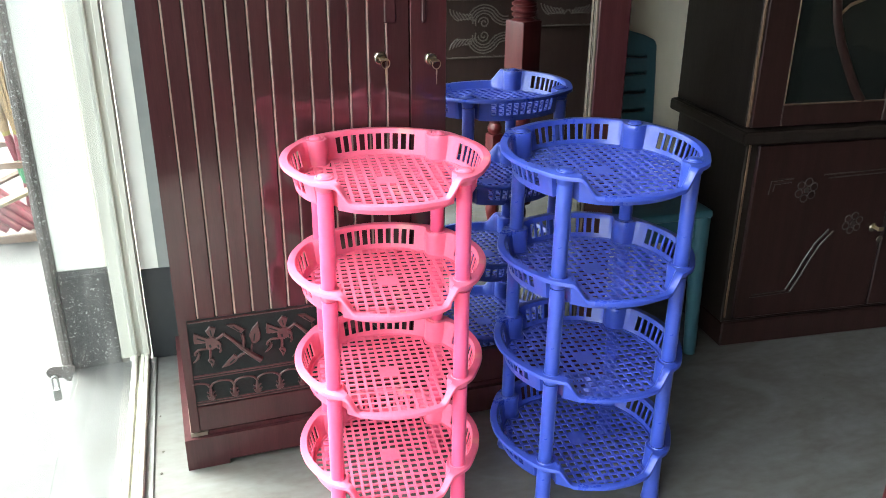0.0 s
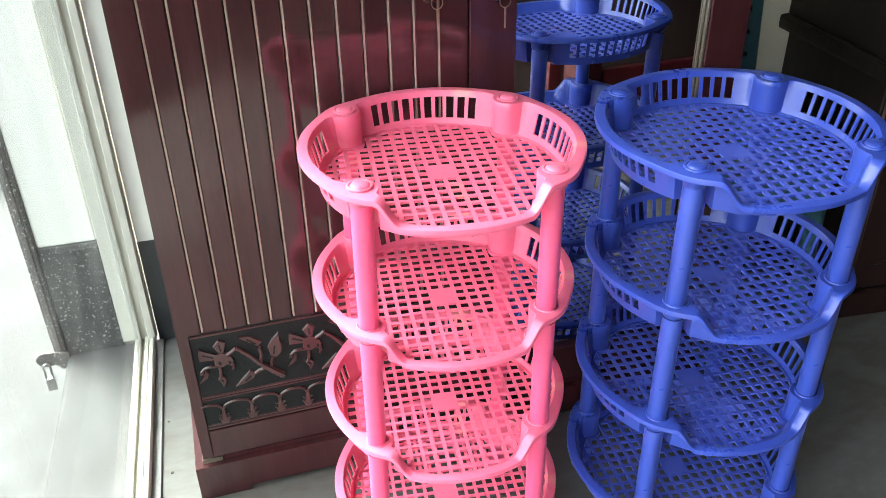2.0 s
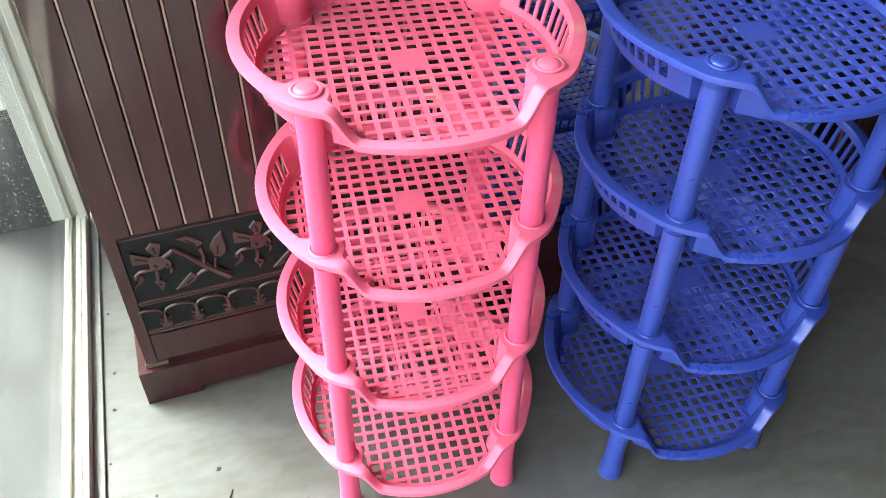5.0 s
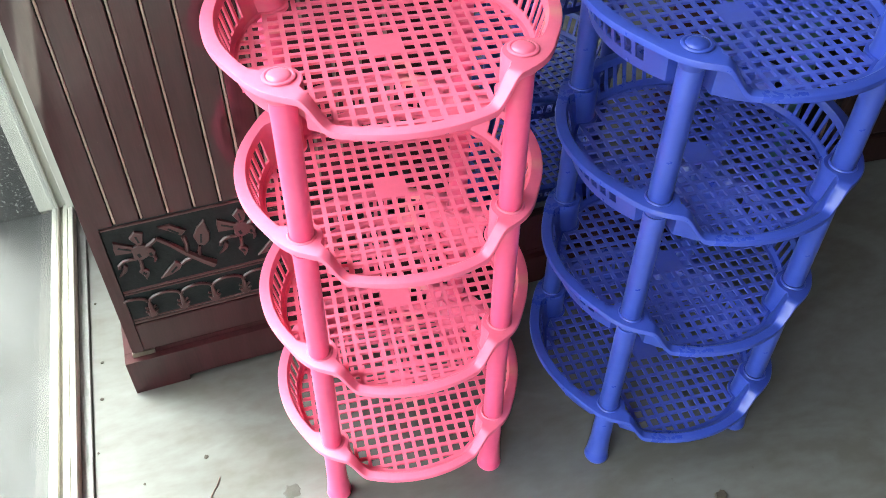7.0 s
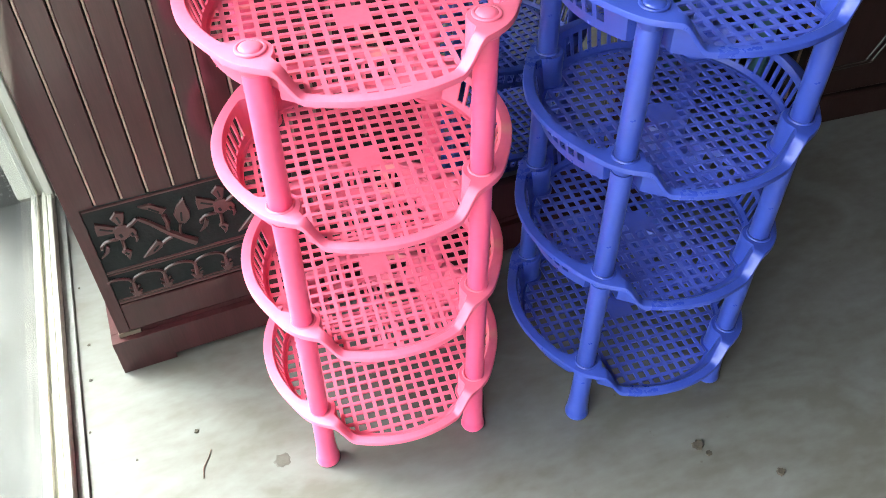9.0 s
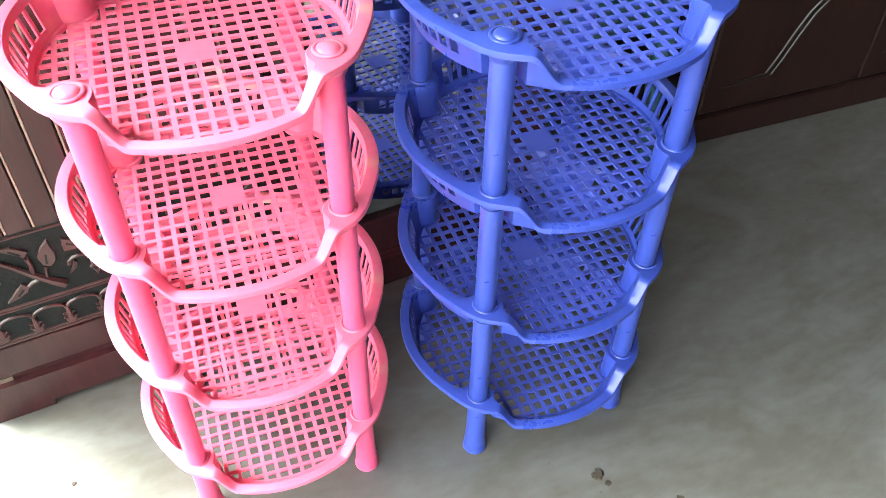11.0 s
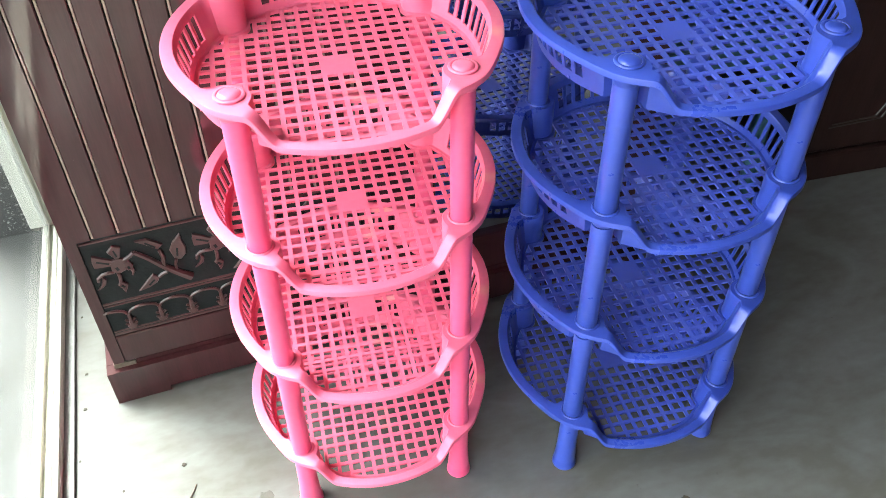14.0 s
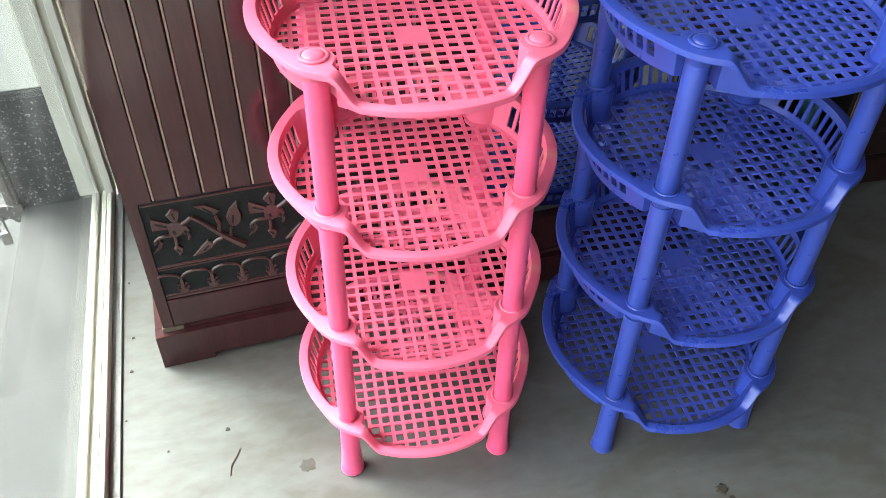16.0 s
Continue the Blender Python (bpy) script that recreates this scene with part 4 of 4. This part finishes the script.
head = thing("bed_headboard", pose(0.60, 0.45, 0, 0, 0, TURN + 5), "dark carved wooden bed headboard standing on the floor", "bed part")
part("panel", boxed(0.0, 1.6, 0.0, 0.03, 0.02, 1.22, bevel=0.004), HEAD_WOOD, head)
for x in (-0.046, 1.646):
    part("leg", boxed(x - 0.045, x + 0.045, -0.02, 0.06, 0.0, 1.3, bevel=0.006), HEAD_WOOD, head)
for x0, x1, z in ((0.01, 0.74, 0.588), (0.74, 1.59, 0.699), (0.01, 1.59, 0.803), (0.01, 1.59, 1.02)):
    part("moulding", boxed(x0, x1, 0.0305, 0.037, z, z + 0.005, bevel=0.0015), CARVED_LINE, head)


def carved_wave(cx, cz, sx, sz):
    """A spiral with four lines breaking over it like a wave and rolling away."""
    bm = bmesh.new()
    line = lambda pts: tube(bm, [(cx + sx * x, 0.0305, cz + sz * z) for x, z in pts], 0.0024, 6)
    line([((0.004 + a * 3.4e-5) * math.cos(radians(a)), (0.004 + a * 3.4e-5) * math.sin(radians(a))) for a in range(0, 560, 20)])
    for j in range(4):
        d = 0.034 + 0.0105 * j
        over = arc(0.0, 0.0, d, 200 - 16 * j, 35, 10)
        mid = (0.105 * math.cos(radians(35)), 0.105 * math.sin(radians(35)))
        line(over + arc(mid[0], mid[1], 0.105 - d, 215, 285, 7)[1:])
    return bm


def carved_comb(cx, cz, sx, sz):
    """Seven short bent lines side by side, fanning out like a wave's crest."""
    bm = bmesh.new()
    for j in range(7):
        x0 = -0.050 + 0.0125 * j
        tube(bm, [(cx + sx * x, 0.0305, cz + sz * z) for x, z in ((x0, 0.030 - 0.004 * j), (x0 + 0.006, 0.012), (x0 + 0.022, -0.006 - 0.001 * j), (x0 + 0.034, -0.012 + 0.003 * j))], 0.0024, 6)
    return bm


for u in (0.25, 0.556):
    for z, s in ((0.720, 1), (0.671, -1)):
        part("carved_wave", carved_wave(u, z, 1, s), CARVED_LINE, head, "carved wave scroll", smooth=50)
        part("carved_wave", carved_comb(u - 0.084, z + s * 0.020, 1, s), CARVED_LINE, head, "carved wave crest", smooth=50)
for u, s in ((0.83, 1), (0.955, -1), (1.10, 1), (1.23, -1), (1.38, 1)):
    part("carved_wave", carved_comb(u, 0.755, s, 1), CARVED_LINE, head, "carved wave crest", smooth=50)

# ---- outside: hasp, padlock, brooms on slats ----
bm = bmesh.new()
slab(bm, [(-0.272, 0.002), (-0.266, 0.013), (-0.254, 0.018), (-0.236, 0.016), (-0.200, 0.012), (-0.200, -0.022), (-0.236, -0.019), (-0.252, -0.020), (-0.265, -0.015), (-0.271, -0.006)], -0.024, -0.030, 0.0)
structure("hasp", bm, STEEL_BLACK, "dark steel hasp plate on the shutter guide", "hasp")
padlock = thing("padlock", at(-0.253, -0.036, -0.047, 8), "small steel padlock hanging from the hasp", "padlock")
part("case", boxed(-0.010, 0.010, -0.006, 0.006, -0.034, 0.0, bevel=0.003, segments=2), STEEL, padlock, smooth=50)
part("shackle", tube(bmesh.new(), [(-0.007, 0, -0.002), (-0.007, 0, 0.030)] + [(0.007 * math.cos(radians(a)), 0, 0.030 + 0.009 * math.sin(radians(a))) for a in range(160, 0, -20)] + [(0.007, 0, 0.030), (0.007, 0, -0.002)], 0.0028, 8), STEEL, padlock, smooth=60)

stand = thing("slat_stand", at(-0.6, 1.55, -0.2), "brown and pale wooden slat stand outside on the ground", "stand")
part("beam", boxed(-0.9, 0.20, -0.06, 0.03, 0.0, 0.036, bevel=0.004), SLAT_BROWN, stand)
part("slat", boxed(-0.9, 0.030, 0.055, 0.070, 0.388, 0.412, bevel=0.002), SLAT_BROWN, stand)
part("slat", boxed(-0.9, 0.130, -0.045, -0.030, 0.321, 0.349, bevel=0.002), SLAT_BROWN, stand)
part("slat", boxed(-0.9, -0.09, 0.060, 0.075, 0.080, 0.104, bevel=0.002), SLAT_BROWN, stand)
part("post", boxed(0.110, 0.138, -0.029, -0.004, 0.0365, 1.7, bevel=0.002), SLAT_BROWN, stand)
part("brace", tube(bmesh.new(), [(-0.30, -0.085, 0.078), (0.112, -0.085, 0.245)], 0.017, 4), SLAT_PALE, stand, "pale diagonal brace")
part("brace", tube(bmesh.new(), [(-0.075, 0.045, 0.228), (0.070, 0.045, 0.292)], 0.013, 4), SLAT_BROWN, stand)


def broom(m, label):
    """A grass broom: fanned head above, bound handle below; origin at the handle's end."""
    b = thing("grass_broom", m, label, "broom", "brooms")
    bm = bmesh.new()
    rnd = random.Random(7)
    for k in range(130):
        a, f = rnd.uniform(0, 2 * math.pi), rnd.random() ** 0.5
        r0, r1 = 0.012 * f, 0.055 * f + rnd.uniform(0, 0.012)
        top = 0.78 + rnd.uniform(-0.10, 0.03)
        p0 = Vector((r0 * math.cos(a), r0 * math.sin(a), 0.46))
        p1 = Vector((0.5 * (r0 + r1) * math.cos(a), 0.5 * (r0 + r1) * math.sin(a), 0.60))
        p2 = Vector((r1 * math.cos(a), 0.7 * r1 * math.sin(a), top))
        tube(bm, [p0, p1, p2], [0.003, 0.005, 0.002], 4)
    part("head", bm, BROOM_GRASS, b)
    handle = lambda z0, z1, r, mat, nm: part(nm, lathe(bmesh.new(), [(r, z0), (r * 1.05, (z0 + z1) / 2), (r, z1)], 14), mat, b, smooth=60)
    handle(0.455, 0.475, 0.016, WRAP_YELLOW, "binding")
    handle(0.345, 0.454, 0.017, WRAP_PINK, "handle")
    handle(0.245, 0.344, 0.017, WRAP_GREEN, "handle")
    handle(0.0, 0.244, 0.017, WRAP_PINK, "handle")
    return b


for u, v, lean, spin in ((-0.484, 1.585, -11.5, 0), (-0.528, 1.56, -0.3, 40), (-0.500, 1.61, 0.4, 90)):
    broom(at(u, v, -0.2) @ pose(0, 0, 0, 0, lean, spin), "grass broom with pink and green bound handle leaning outside")
for u, v, z, tilt in ((-0.625, 1.505, -0.142, -47), (-0.578, 1.505, -0.142, -46), (-0.531, 1.505, -0.142, -47), (-0.484, 1.508, -0.142, -48), (-0.604, 1.542, -0.118, -45), (-0.556, 1.542, -0.118, -46), (-0.508, 1.542, -0.118, -44)):
    b = thing("wrapped_handle", at(u, v, z) @ pose(0, 0, 0, 0, tilt, 0), "pink and yellow bound broom handle lying on the slats", "broom handle", "broom handles")
    part("handle", lathe(bmesh.new(), [(0.0, 0.0), (0.016, 0.0), (0.0185, 0.004), (0.0190, 0.11), (0.0180, 0.235)], 14), WRAP_PINK, b, smooth=60)
    part("binding", lathe(bmesh.new(), [(0.0185, 0.2355), (0.0195, 0.25), (0.0175, 0.28), (0.0, 0.281)], 14), WRAP_YELLOW, b, smooth=60)

# ---- marks on the floor ----
def blot(name, x, y, r, mat, label, thick=0.0012, seed=0):
    rnd = random.Random(seed)
    bm = bmesh.new()
    n = 18
    ring = [(r * (1 + rnd.uniform(-0.22, 0.22)), 2 * math.pi * k / n) for k in range(n)]
    low = [bm.verts.new((a * math.cos(t), a * math.sin(t), 0.0002)) for a, t in ring]
    high = [bm.verts.new((0.85 * a * math.cos(t), 0.85 * a * math.sin(t), thick)) for a, t in ring]
    for k in range(n):
        bm.faces.new((low[k], low[(k + 1) % n], high[(k + 1) % n], high[k]))
    bm.faces.new(high)
    ob = part(name, bm, mat)
    ob.location = (x, y, 0)
    return tagged(ob, label, "stain" if "stain" in name else "crumb", "" if "stain" in name else "mud crumbs")


blot("damp_stain", -0.276, 1.382, 0.013, STAIN_M, "small damp stain on the cement floor", 0.0005, 3)
blot("mud_crumb", 0.392, 1.391, 0.009, MUD, "dark mud crumb on the cement floor", 0.004, 5)
blot("mud_crumb", 0.511, 1.340, 0.007, MUD, "dark mud crumb on the cement floor", 0.004, 8)


def twig(points, r, mat, label):
    ob = part("twig", tube(bmesh.new(), points, r, 6), mat, smooth=60)
    return tagged(ob, label, "twig")


twig([(-0.396, 1.352, 0.0012), (-0.400, 1.370, 0.0016), (-0.395, 1.389, 0.0014), (-0.394, 1.403, 0.0014)], 0.0010, SLAT_BROWN, "thin bent brown twig on the cement floor")
for k, (x, y, r) in enumerate(((-0.424, 1.439, 0.0035), (-0.786, 1.899, 0.003), (-0.732, 1.733, 0.003), (-0.627, 1.546, 0.003), (0.406, 1.377, 0.005))):
    blot("mud_crumb", x, y, r, MUD, "dark mud crumb on the cement floor", 0.002, 20 + k)
for k, (u, v, r) in enumerate(((0.022, -0.32, 0.0022), (0.030, -0.47, 0.0028), (0.018, -0.66, 0.0020), (0.034, -0.83, 0.0030), (0.052, -0.95, 0.0018), (0.026, -1.02, 0.0024), (0.085, -0.74, 0.0020), (0.120, -0.98, 0.0016))):
    place = SHOP @ Vector((u, v, 0))
    blot("mud_crumb", place.x, place.y, r, MUD, "dark mud crumb on the cement floor", 0.0016, 40 + k)
